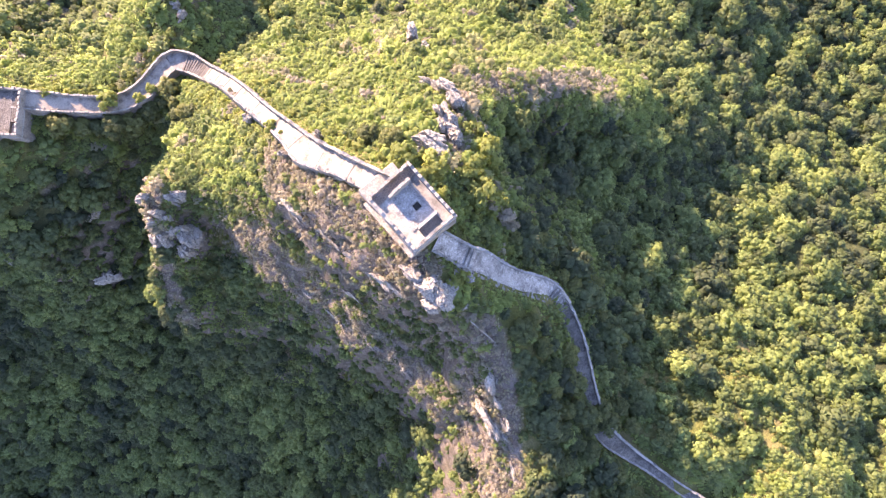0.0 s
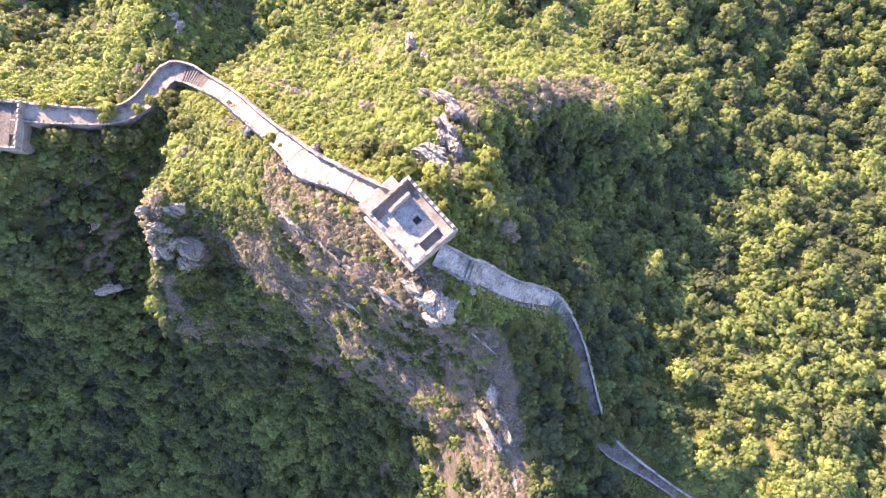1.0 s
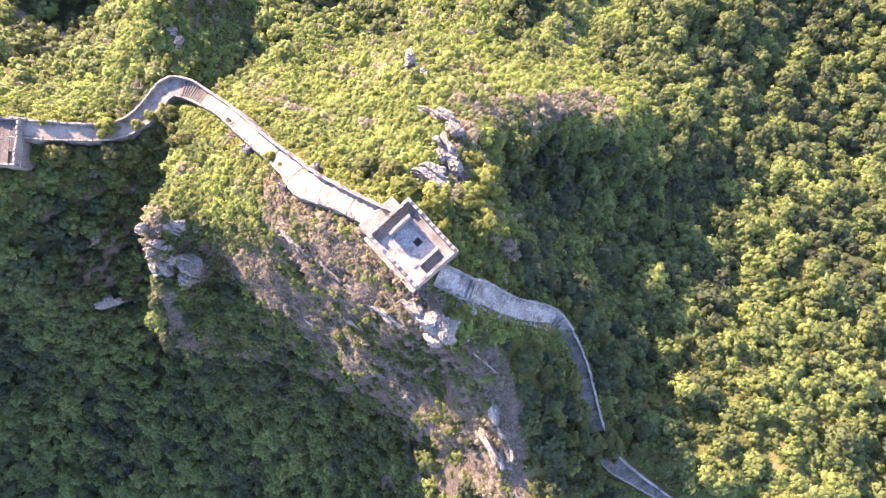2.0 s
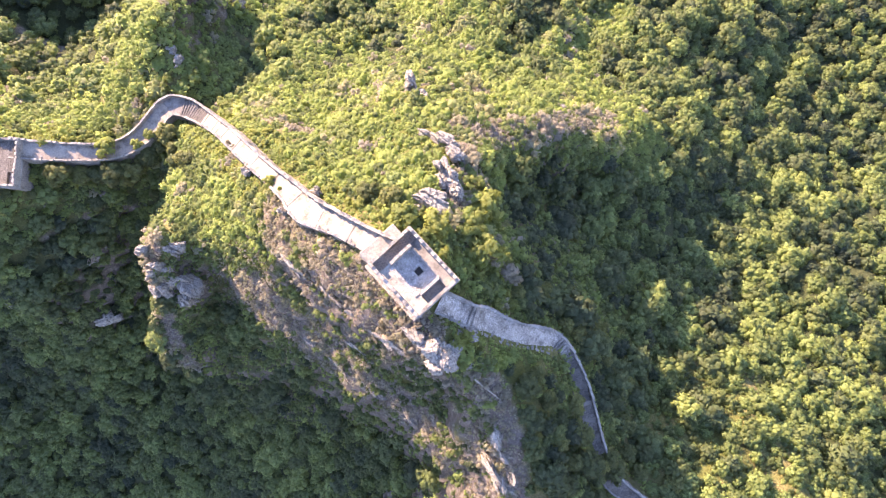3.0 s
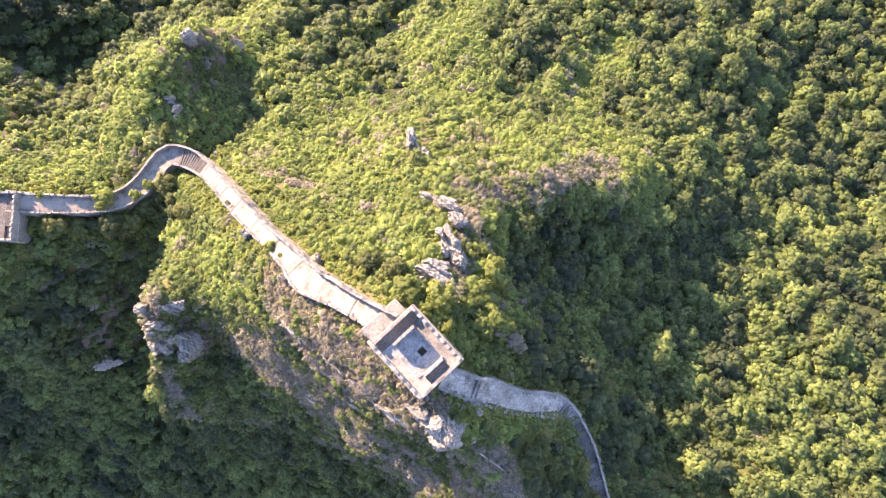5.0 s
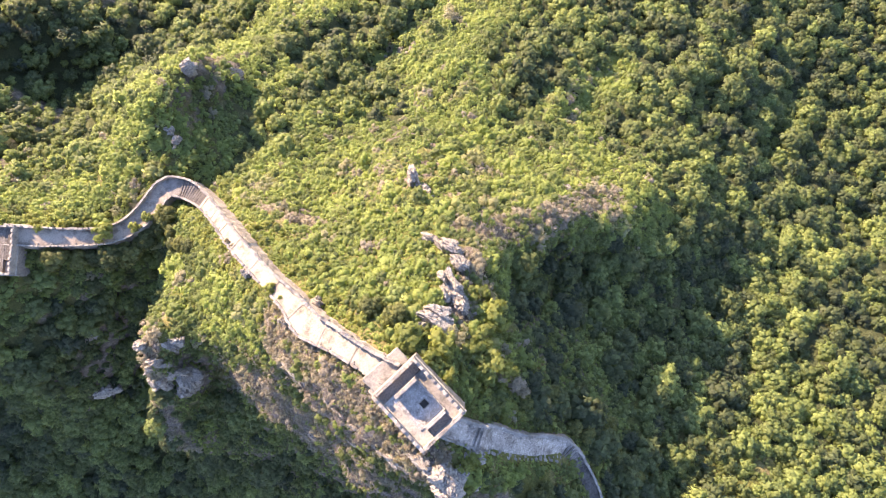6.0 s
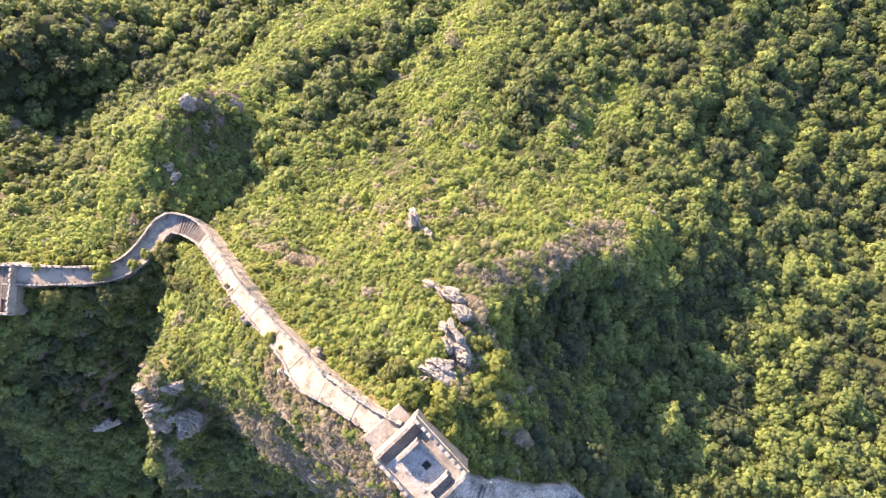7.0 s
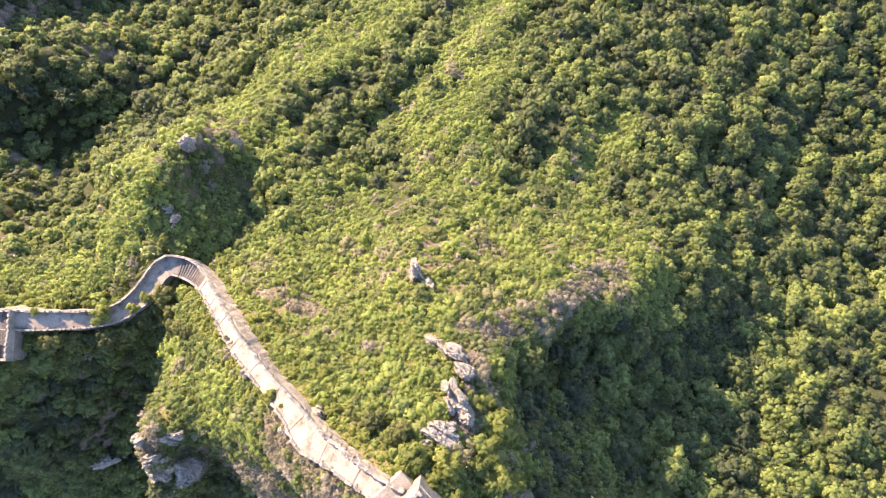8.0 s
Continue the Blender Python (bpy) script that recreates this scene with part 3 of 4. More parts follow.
def build_tower(name, label, m, lx, ly, floor, base, ruin, slabs, slab_stone):
    """A square watchtower of pale stone: battered walls, a string course, battlements, a paved roof with the walls of a roofless room and a hatch."""
    rnd = random.Random(ruin)
    thing = tagged(new(name), label, "watchtower")
    thing.matrix_basis = m
    bm = bmesh.new()
    bmesh.ops.create_cube(bm, size=1)
    for v in bm.verts:
        low = v.co.z < 0
        grow = 0.2 if low else 0
        v.co = Vector((v.co.x * (lx + 2 * grow), v.co.y * (ly + 2 * grow), base if low else floor))
    bmesh.ops.bevel(bm, geom=list(bm.edges), offset=0.08, segments=1, affect="EDGES")
    part("wall", mesh_of("wall", bm, WALL_STONE), thing, "weathered pale stone walls")
    part("string_course", mesh_of("string_course", box_bm(lx + 0.3, ly + 0.3, 0.3, 0.05, 0.02, 2), PALE_STONE), thing, m=Matrix.Translation((0, 0, floor - 0.25)))
    part("roof_floor", mesh_of("roof_floor", box_bm(lx - 0.7, ly - 0.7, 0.1, 0.02), BROWN_BRICK), thing, "brown square paving bricks", Matrix.Translation((0, 0, floor + 0.02)))
    # pale slabs over the brick, which leave two sunken strips open
    for x0, x1, y0, y1 in slabs:
        part("roof_slab", mesh_of("roof_slab", box_bm(x1 - x0, y1 - y0, 0.75, 0.03, 0.02, 5), slab_stone), thing, "pale worn paving", Matrix.Translation(((x0 + x1) / 2, (y0 + y1) / 2, floor + 0.1)))
    # a continuous breast wall, worn along its top, and the merlons on it
    for axis_x, sign in ((True, 1), (True, -1), (False, 1), (False, -1)):
        length, away = (lx, ly) if axis_x else (ly - 1.14, lx)
        turn = Matrix.Rotation(radians(90 if axis_x else 0), 4, "Z")
        place = (0, sign * (away / 2 - 0.29)) if axis_x else (sign * (away / 2 - 0.29), 0)
        part("parapet", ragged_wall(length, 0.56, [rnd.uniform(1.75, 2.05) for _ in range(9)], ruin * 10 + len(thing.children), "parapet"), thing, m=Matrix.Translation((*place, floor)) @ turn)
        count = int(length / 1.25)
        for k in range(count):
            if rnd.random() < 0.12:
                continue
            at = (k + 0.5) * length / count - length / 2 + rnd.uniform(-0.1, 0.1)
            x, y = at, sign * (away / 2 - 0.29)
            size = (length / count * rnd.uniform(0.5, 0.66), 0.54) if axis_x else (0.54, length / count * rnd.uniform(0.5, 0.66))
            part("merlon", rnd.choice(BLOCKS), thing, m=Matrix.Translation((*((x, y) if axis_x else (y, x)), floor + 1.65)) @ Matrix.Diagonal((*size, rnd.uniform(0.4, 0.75), 1)))
    return thing


TOWER = pose(-5.0, 14.3, 0, 0, 0, -48.3)
tower = build_tower("watchtower", "square pale stone watchtower with battlements on the crest", TOWER, 11.5, 8.9, 98.85, 88.0, 4, [(-3.6, 5.35, 2.15, 4.05), (-3.6, 5.35, -4.05, -1.6), (-3.6, 3.6, -1.58, 2.13), (5.0, 5.35, -1.58, 2.13)], ROOF_STONE)
# on its roof: the walls of a roofless room, its paving and the hatch
part("room_floor", mesh_of("room_floor", box_bm(6.3, 4.9, 0.1, 0.02), GREY_PAVING), tower, "grey paving of the roofless room", Matrix.Translation((0.05, -0.05, 99.73)))


part("room_wall", ragged_wall(4.3, 0.55, (2.0, 2.8, 3.0, 2.8), 7), tower, "tall broken pale wall", Matrix.Translation((-3.25, 0.4, 99.7)))
part("room_wall", ragged_wall(3.9, 0.55, (1.2, 1.5, 1.6, 1.4), 8), tower, "broken pale wall", Matrix.Translation((3.35, 0.35, 99.7)))
part("room_wall", ragged_wall(6.4, 0.45, (0.9, 0.5, 0.35, 0.3), 9), tower, "low broken pale wall", Matrix.Translation((0.1, 2.35, 99.7)) @ Matrix.Rotation(radians(-90), 4, "Z"))
# no shaft below: a near-black plate paints the shade inside the hatch
DARK = stone_material("shaft_shade", (0.03, 0.028, 0.026), (0.015, 0.014, 0.013))
hatch = part("hatch", mesh_of("hatch", box_bm(1.05, 1.15, 0.02, 0), DARK), tower, "dark square hatch in the paving", Matrix.Translation((0.5, 0.7, 99.85)))
for hx, hy, hl, hw in ((0.5, 1.35, 1.35, 0.16), (0.5, 0.05, 1.35, 0.16), (-0.1, 0.7, 0.16, 1.15), (1.1, 0.7, 0.16, 1.15)):
    part("kerb", mesh_of("kerb", box_bm(hl, hw, 0.16, 0.03, 0.01, 3), PALE_STONE), hatch, m=Matrix.Translation((hx - 0.5, hy - 0.7, -0.02)))
part("terrace", mesh_of("terrace", box_bm(12.4, 1.1, 6.6, 0.15, 0.12, 6), WALL_STONE), tower, "narrow stone terrace at the foot", Matrix.Translation((-0.5, -4.9, 87.2)))
part("forecourt", mesh_of("forecourt", box_bm(3.4, 7.6, 7.0, 0.2, 0.12, 11), ROOF_STONE), tower, "pale paved landing before the tower", Matrix.Translation((-7.0, -0.9, 87.9)))

FAR = pose(-109.5, 45.4, 0, 0, 0, -3)
build_tower("watchtower", "square weathered stone watchtower at the end of the rampart", FAR, 12.0, 12.0, 48.4, 36.0, 9, [(-5.6, 3.4, -5.6, 5.6), (3.42, 5.6, -2.4, 5.6)], STEP_STONE)


# ---- rocks ----
def rock_mesh(seed):
    """A craggy limestone block of about unit radius: a few flat broken faces, tilted beds that stand in and out, and cracks."""
    bm = bmesh.new()
    bmesh.ops.create_icosphere(bm, subdivisions=4, radius=1)
    rnd = random.Random(seed)
    shift = Vector([rnd.uniform(-50, 50) for _ in range(3)])
    axis = Vector((0.42, -0.3, 0.85)).normalized()
    planes = [(Vector((rnd.gauss(0, 1), rnd.gauss(0, 1), rnd.gauss(0, 0.7))).normalized(), rnd.uniform(0.42, 0.8)) for _ in range(6)]
    inset = [rnd.uniform(0.8, 1.08) for _ in range(24)]
    for v in bm.verts:
        d = v.co.normalized()
        r = min([1.25] + [far / d.dot(n) for n, far in planes if d.dot(n) > 0.05])
        p = d * r
        h = p.dot(axis)
        bed = h * 4.5 + noise.noise(p * 1.1 + shift) * 0.8 + 10
        low, f = int(bed), bed % 1.0
        f = min(1.0, max(0.0, (f - 0.35) / 0.3))
        grow = inset[low % 24] * (1 - f) + inset[(low + 1) % 24] * f
        across = p - axis * h
        crack = max(0.0, 0.09 - abs(noise.noise(p * 2.3 + shift * 2))) * 2.8
        v.co = axis * h + across * (grow - crack) + d * 0.15 * noise.fractal(p * 4 + shift, 0.9, 2.0, 5)
    return bm


ROCKS = [mesh_of("rock", rock_mesh(s), ROCK) for s in range(12)]
OUTCROPS = [
    # x, y, z, radius along, across and up, turn
    (-2.6, 2.8, 91.3, 3.4, 2.2, 2.2, -50), (-1.2, 1.4, 91.5, 4.2, 2.8, 2.4, -42), (-0.4, -0.4, 89.8, 2.8, 2.0, 2.4, -60), (-6.0, 4.6, 92.6, 3.0, 1.1, 1.8, -48), (3.6, -1.4, 88.2, 1.3, 0.9, 1.1, 20),
    (-66.4, 22.6, 58.8, 3.2, 2.4, 3.6, 20), (-61.4, 22.6, 59.4, 3.0, 2.0, 3.4, -10), (-63.6, 18.6, 58.0, 4.2, 2.6, 4.0, 10), (-60.6, 15.6, 54.6, 4.0, 3.0, 4.5, -40), (-66.0, 14.4, 54.5, 3.0, 2.8, 4.5, 60), (-62.0, 11.4, 50.0, 3.0, 2.2, 4.5, -60), (-71.0, 5.2, 40.5, 2.2, 1.8, 3.0, 30),
    (-55.4, 47.6, 53.4, 1.7, 1.2, 1.8, 40), (-40.4, 36.6, 72.6, 1.5, 1.1, 1.6, -40), (-23.6, 30.4, 83.0, 1.8, 1.0, 1.8, -35), (-30.6, 27.2, 82.2, 1.1, 0.8, 1.4, 10),
    (-6.8, 55.4, 70.4, 1.7, 2.8, 2.0, 20), (-4.4, 52.6, 71.0, 1.9, 2.2, 2.0, 50), (-2.8, 42.2, 79.2, 2.4, 1.2, 1.5, -25), (0.2, 40.2, 81.6, 3.6, 1.5, 2.0, -32), (2.4, 37.0, 83.6, 2.6, 1.4, 2.2, -50), (0.4, 31.6, 87.0, 2.0, 4.4, 2.8, 24), (2.2, 29.4, 85.8, 1.6, 2.8, 2.4, 30), (-3.4, 27.2, 89.6, 4.6, 2.3, 2.3, -15), (-1.4, 26.2, 88.0, 2.6, 2.0, 2.4, 30),
    (1.9, 38.2, 81.4, 1.6, 2.0, 1.8, 40), (18.8, 51.7, 55.4, 1.7, 1.1, 1.4, 0), (29.5, 56.5, 47.2, 2.6, 1.4, 1.8, -20),
    (9.4, -16.0, 78.8, 1.5, 2.6, 1.8, 25), (11.0, -19.8, 76.6, 1.2, 2.4, 1.7, 30), (11.4, -27.5, 71.0, 1.3, 4.2, 2.2, 20), (13.4, -34.0, 67.4, 1.4, 3.6, 2.0, 25),
    (-65.4, 92.4, 41.6, 2.8, 2.4, 2.6, 30), (-58.4, 95.4, 28.4, 4.0, 2.0, 2.6, 10), (-69.4, 75.2, 44.6, 1.8, 1.3, 1.8, 0), (-67.2, 72.0, 44.2, 2.0, 1.2, 1.8, 70),
    (-28.6, 16.2, 77.4, 4.2, 0.9, 1.3, -42), (-21.8, 11.4, 80.0, 4.6, 0.8, 1.2, -40), (-15.4, 6.6, 82.2, 4.4, 0.9, 1.2, -42), (-9.8, 2.2, 85.2, 3.4, 0.9, 1.2, -40),
    (-31.4, 1.2, 52.8, 3.4, 1.0, 1.6, -48), (-24.0, -5.6, 53.0, 3.8, 1.0, 1.6, -42), (-15.6, -11.0, 55.0, 3.6, 0.9, 1.5, -36), (-8.6, -16.4, 54.6, 3.4, 1.0, 1.6, -42), (-19.4, 0.4, 64.6, 2.6, 0.8, 1.2, -42), (-6.4, -5.6, 68.0, 2.8, 0.8, 1.6, -30),
    (2.4, 4.0, 89.2, 3.2, 1.9, 1.3, -20), (5.8, 1.4, 85.6, 2.4, 1.3, 1.3, -15),
    (8.2, -22.6, 73.6, 1.0, 3.0, 1.3, 26), (9.6, -26.4, 71.2, 0.9, 3.0, 1.3, 24), (12.2, -24.0, 73.6, 1.0, 3.2, 1.8, 22),
    (-104.5, 6.5, 6.0, 4.2, 2.2, 3.2, 10), (-132.0, 12.0, 8.0, 4.5, 2.0, 3.0, -10), (-99.0, 24.0, 24.5, 3.6, 2.2, 3.2, 30), (-72.0, 39.0, 32.5, 2.6, 1.8, 2.8, 40),
]


def place_rocks():
    """Each outcrop is some blocks grown together, the largest in the middle."""
    rnd = random.Random(8)
    for x, y, z, rx, ry, rz, turn in OUTCROPS:
        size = "large" if max(rx, ry) > 2.8 else "small"
        thing = tagged(new("rock_outcrop"), size + " craggy grey limestone outcrop among the scrub", "rock", "rock outcrops on the ridge")
        thing.matrix_basis = Matrix.Translation((x, y, z)) @ Matrix.Rotation(radians(turn), 4, "Z")
        for k in range(7 if size == "large" else 5):
            r = 0.78 if k == 0 else rnd.uniform(0.36, 0.6)
            a, far = rnd.uniform(0, 6.28), (0 if k == 0 else rnd.uniform(0.4, 0.75))
            m = Matrix.Translation((math.cos(a) * far * rx, math.sin(a) * far * ry, (rnd.uniform(-0.3, 0.25) - far * 0.4) * rz)) @ Matrix.Rotation(rnd.uniform(-0.2, 0.2), 4, "X") @ Matrix.Rotation(rnd.uniform(-0.3, 0.3), 4, "Z")
            part("block", rnd.choice(ROCKS), thing, m=m @ Matrix.Diagonal((r * rx * rnd.uniform(0.8, 1.2), r * ry * rnd.uniform(0.8, 1.2), r * rz * rnd.uniform(0.9, 1.4), 1)))


place_rocks()


# ---- plants ----
def unit(v):
    return v / np.linalg.norm(v, axis=-1, keepdims=True)


CAP = np.array([(0, 0, 1)] + [(0.89 * math.cos(k * 2 * math.pi / 5), 0.89 * math.sin(k * 2 * math.pi / 5), 0.3) for k in range(5)])
CAP_FACES = np.array([(0, k + 1, (k + 1) % 5 + 1) for k in range(5)])
SKIRT = np.array([(math.cos(k * math.pi / 3), math.sin(k * math.pi / 3), 0.0) for k in range(6)] + [(0.75 * math.cos(k * math.pi / 3), 0.75 * math.sin(k * math.pi / 3), 0.65) for k in range(6)] + [(0, 0, 1)])
SKIRT_FACES = np.array([f for k in range(6) for f in ((k, (k + 1) % 6, k + 6), ((k + 1) % 6, (k + 1) % 6 + 6, k + 6), (k + 6, (k + 1) % 6 + 6, 12))])


def crown(seed, puffs, radius, height, count, size, puff=0.36, rag=1.0, lift=0.55, cap=0.88, slim=1.0, skirt=True):
    """One plant's crown, its base at z = 0: leaf blades round many small puffs that sit on a dome. Triangle corners, and how the foliage faces at each."""
    rng = np.random.default_rng(seed)
    k = np.arange(puffs)
    up = 1 - (k + 0.5) / puffs * 1.05
    turn = k * 2.39996 + rng.uniform(-0.4, 0.4, puffs)
    flat = np.sqrt(np.clip(1 - up ** 2, 0, 1))
    stretch = rng.uniform(0.85, 1.18, puffs)
    way = np.stack([flat * np.cos(turn), flat * np.sin(turn), up], 1)
    base = height * 0.42
    dome = np.array([radius * 0.68, radius * 0.68, height * 0.4])
    centre = way * dome * stretch[:, None] + [0, 0, base]
    r = radius * puff * rng.uniform(0.72, 1.25, puffs)
    pick = rng.choice(puffs, count, p=r ** 2 / (r ** 2).sum())
    d = unit(rng.normal(size=(count, 3)) + way[pick] * 0.8 + [0, 0, 0.35])
    at = centre[pick] + d * (r[pick] * rng.uniform(0.8, 1.0 + 0.18 * rag, count))[:, None]
    face = unit(d + rng.normal(scale=0.45 * rag, size=(count, 3)))
    side = unit(np.cross(face, rng.normal(size=(count, 3))))
    other = np.cross(face, side)
    s = (size * rng.uniform(0.6, 1.35, count))[:, None]
    wide, long = 0.6 * slim, 0.75 / slim ** 0.8
    tris = np.stack([at - side * s * wide - other * s * long * 0.55, at + side * s * wide - other * s * long * 0.5, at + other * s * long], 1).reshape(-1, 3)
    soft = np.repeat(unit(d * 0.75 + way[pick] * 0.3 + face * 0.35 + [0, 0, lift]), 3, 0)
    hearts = [CAP[CAP_FACES].reshape(-1, 3) * q * cap + c for c, q in zip(centre, r)]
    heart_ways = [unit(CAP[CAP_FACES].reshape(-1, 3) + w * 0.4 + [0, 0, lift]) for w in way]
    body = SKIRT[SKIRT_FACES].reshape(-1, 3)
    trunk_side = body * dome * [0.95, 0.95, 0.9] + [0, 0, base * 0.8]
    if not skirt:
        return np.concatenate([tris, *hearts]), np.concatenate([soft, *heart_ways])
    return np.concatenate([tris, *hearts, trunk_side]), np.concatenate([soft, *heart_ways, unit(body + [0, 0, 0.2])])


TREES = [crown(s, 13 + s % 4, 1.0, 1.3, 185, 0.17, 0.33 + 0.02 * (s % 3), cap=0.9, slim=0.85) for s in range(9)]
BUSHES = [crown(s + 50, 9, 1.0, 0.45, 78, 0.2, 0.4, 1.1, 1.0, cap=0.95, slim=0.6, skirt=False) for s in range(8)]
FAR_TREES = [crown(s + 90, 8, 1.0, 1.25, 84, 0.24, 0.42, cap=0.92) for s in range(5)]
TWIGS = [crown(s + 110, 2, 1.0, 0.8, 28, 0.3, 0.55, 1.8, 1.2, cap=0.75, slim=0.42, skirt=False) for s in range(5)]
TUFTS = [crown(s + 80, 3, 1.0, 0.7, 26, 0.3, 0.5, 1.3, 0.9, cap=0.92, slim=0.6, skirt=False) for s in range(6)]


def plant_mass(name, label, category, places, radii, tints, shapes, leaves, seed):
    """Many crowns joined into one mesh, each with its own turn, size and tint."""
    rng = np.random.default_rng(seed)
    verts, tint, facing = [], [], []
    settle(places)
    kinds = rng.integers(0, len(shapes), len(places))
    turn = rng.uniform(0, 2 * math.pi, len(places))
    tall = rng.uniform(0.8, 1.25, len(places))
    for k, (shape, soft) in enumerate(shapes):
        sel = np.where(kinds == k)[0]
        c, s = np.cos(turn[sel])[:, None], np.sin(turn[sel])[:, None]
        r = radii[sel][:, None]
        x = (shape[None, :, 0] * c - shape[None, :, 1] * s) * r + places[sel, 0:1]
        y = (shape[None, :, 0] * s + shape[None, :, 1] * c) * r + places[sel, 1:2]
        z = shape[None, :, 2] * (r * tall[sel][:, None]) + places[sel, 2:3]
        verts.append(np.stack([x, y, z], 2).reshape(-1, 3))
        facing.append(np.stack([soft[None, :, 0] * c - soft[None, :, 1] * s, soft[None, :, 0] * s + soft[None, :, 1] * c, np.broadcast_to(soft[None, :, 2], x.shape)], 2).reshape(-1, 3))
        tint.append(np.repeat(tints[sel], len(shape)))
    verts, tint, facing = np.concatenate(verts), np.concatenate(tint), np.concatenate(facing)
    n = len(verts)
    me = bpy.data.meshes.new(name)
    me.vertices.add(n)
    me.vertices.foreach_set("co", verts.ravel())
    me.loops.add(n)
    me.loops.foreach_set("vertex_index", np.arange(n))
    me.polygons.add(n // 3)
    me.polygons.foreach_set("loop_start", np.arange(0, n, 3))
    me.attributes.new("tint", "FLOAT", "POINT").data.foreach_set("value", tint)
    me.attributes.new("facing", "FLOAT_VECTOR", "POINT").data.foreach_set("vector", facing.ravel())
    me.update(calc_edges=True)
    me.materials.append(leaves)
    return tagged(new(name, me), label, category, kind="stuff")


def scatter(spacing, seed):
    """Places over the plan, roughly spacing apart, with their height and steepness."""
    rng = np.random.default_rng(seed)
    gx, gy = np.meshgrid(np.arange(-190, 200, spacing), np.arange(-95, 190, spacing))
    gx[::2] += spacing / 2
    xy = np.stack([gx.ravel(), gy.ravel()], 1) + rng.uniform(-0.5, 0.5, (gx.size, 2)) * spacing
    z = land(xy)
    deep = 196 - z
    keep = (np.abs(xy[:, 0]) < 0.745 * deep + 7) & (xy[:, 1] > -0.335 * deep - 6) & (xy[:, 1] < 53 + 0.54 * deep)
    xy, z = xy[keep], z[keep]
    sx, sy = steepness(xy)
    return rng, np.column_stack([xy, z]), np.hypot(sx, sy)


SCRUB_LINES = [(CREST[3:19], 1.0), (KNOLL, 0.9), (KNOLL_NORTH, 0.95), (SPUR[:5], 0.9), (NORTH_SLOPE[:3], 0.8), (CLIFF_TOP[:10], 1.3), ([(-120, 58, 0), (-92, 60, 0), (-76, 66, 0)], 0.9), ([(-45, 55, 0), (-10, 60, 0), (40, 66, 0)], 0.75), ([(-2, 92, 0), (6, 113, 0), (14, 146, 0), (26, 168, 0)], 1.1), ([(-68, 98, 0), (-66, 110, 0), (-58, 124, 0), (-48, 136, 0), (-36, 148, 0), (-20, 165, 0)], 1.0), ([(36, 88, 0), (62, 108, 0)], 1.5), ([(66, -45, 0), (86, -45, 0)], 1.0)]


def scrubby(p):
    """How far a place belongs to the dry scrub of the crests: 0 wood, 1 scrub."""
    xy = p[:, :2]
    d = np.minimum.reduce([line_distance(xy, line) * k for line, k in SCRUB_LINES])
    patchy = np.array([noise.noise(Vector((x * 0.05, y * 0.05, 3))) for x, y in xy])
    d = d + np.clip((xy[:, 0] - 8) / 10, 0, 1) * np.clip((48 - xy[:, 1]) / 10, 0, 1) * np.clip((xy[:, 1] + 38) / 4, 0, 1) * 14
    return np.clip(1.35 - d / 15 + patchy * 0.5, 0, 1)


# plants beside the rampart, each a thing of its own
def crown_mesh(grown, material):
    tris, facing = grown
    me = mesh_from("crown", tris, np.arange(len(tris)).reshape(-1, 3), material)
    me.attributes.new("facing", "FLOAT_VECTOR", "POINT").data.foreach_set("vector", facing.ravel())
    return me


def stems(seed, radius, height, count, thick):
    """Tapered trunk and limbs, one mesh."""
    rnd = random.Random(seed)
    verts, faces = [], []

    def limb(a, b, r0, r1):
        a, b = Vector(a), Vector(b)
        d = (b - a).normalized()
        u = d.orthogonal().normalized()
        w = d.cross(u)
        base = len(verts)
        for k, (at, r) in enumerate(((a, r0), ((a + b) / 2 + u * r0 * 0.5, (r0 + r1) / 2), (b, r1))):
            for j in range(6):
                ang = j * math.pi / 3
                verts.append(tuple(at + (u * math.cos(ang) + w * math.sin(ang)) * r))
        for k in range(2):
            for j in range(6):
                p, q = base + k * 6 + j, base + k * 6 + (j + 1) % 6
                faces.append((p, q, q + 6, p + 6))

    limb((0, 0, -0.3), (0, 0, height * 0.45), thick, thick * 0.7)
    for k in range(count):
        a = 2 * math.pi * k / count + rnd.uniform(-0.3, 0.3)
        limb((0, 0, height * rnd.uniform(0.2, 0.42)), (math.cos(a) * radius * 0.6, math.sin(a) * radius * 0.6, height * rnd.uniform(0.55, 0.85)), thick * 0.5, thick * 0.15)
    return mesh_from("trunk", verts, faces, BARK)


def prototypes(name, label, category, group, leaves, radius, height, count, size, lobes, thick, seeds):
    out = []
    for k in seeds:
        thing = tagged(new(name), label, category, group)
        part("trunk", stems(k, radius, height, 5, thick), thing)
        part("crown", crown_mesh(crown(k + 200, lobes, radius, height, count, size, 0.36), leaves), thing)
        out.append(thing)
    return out


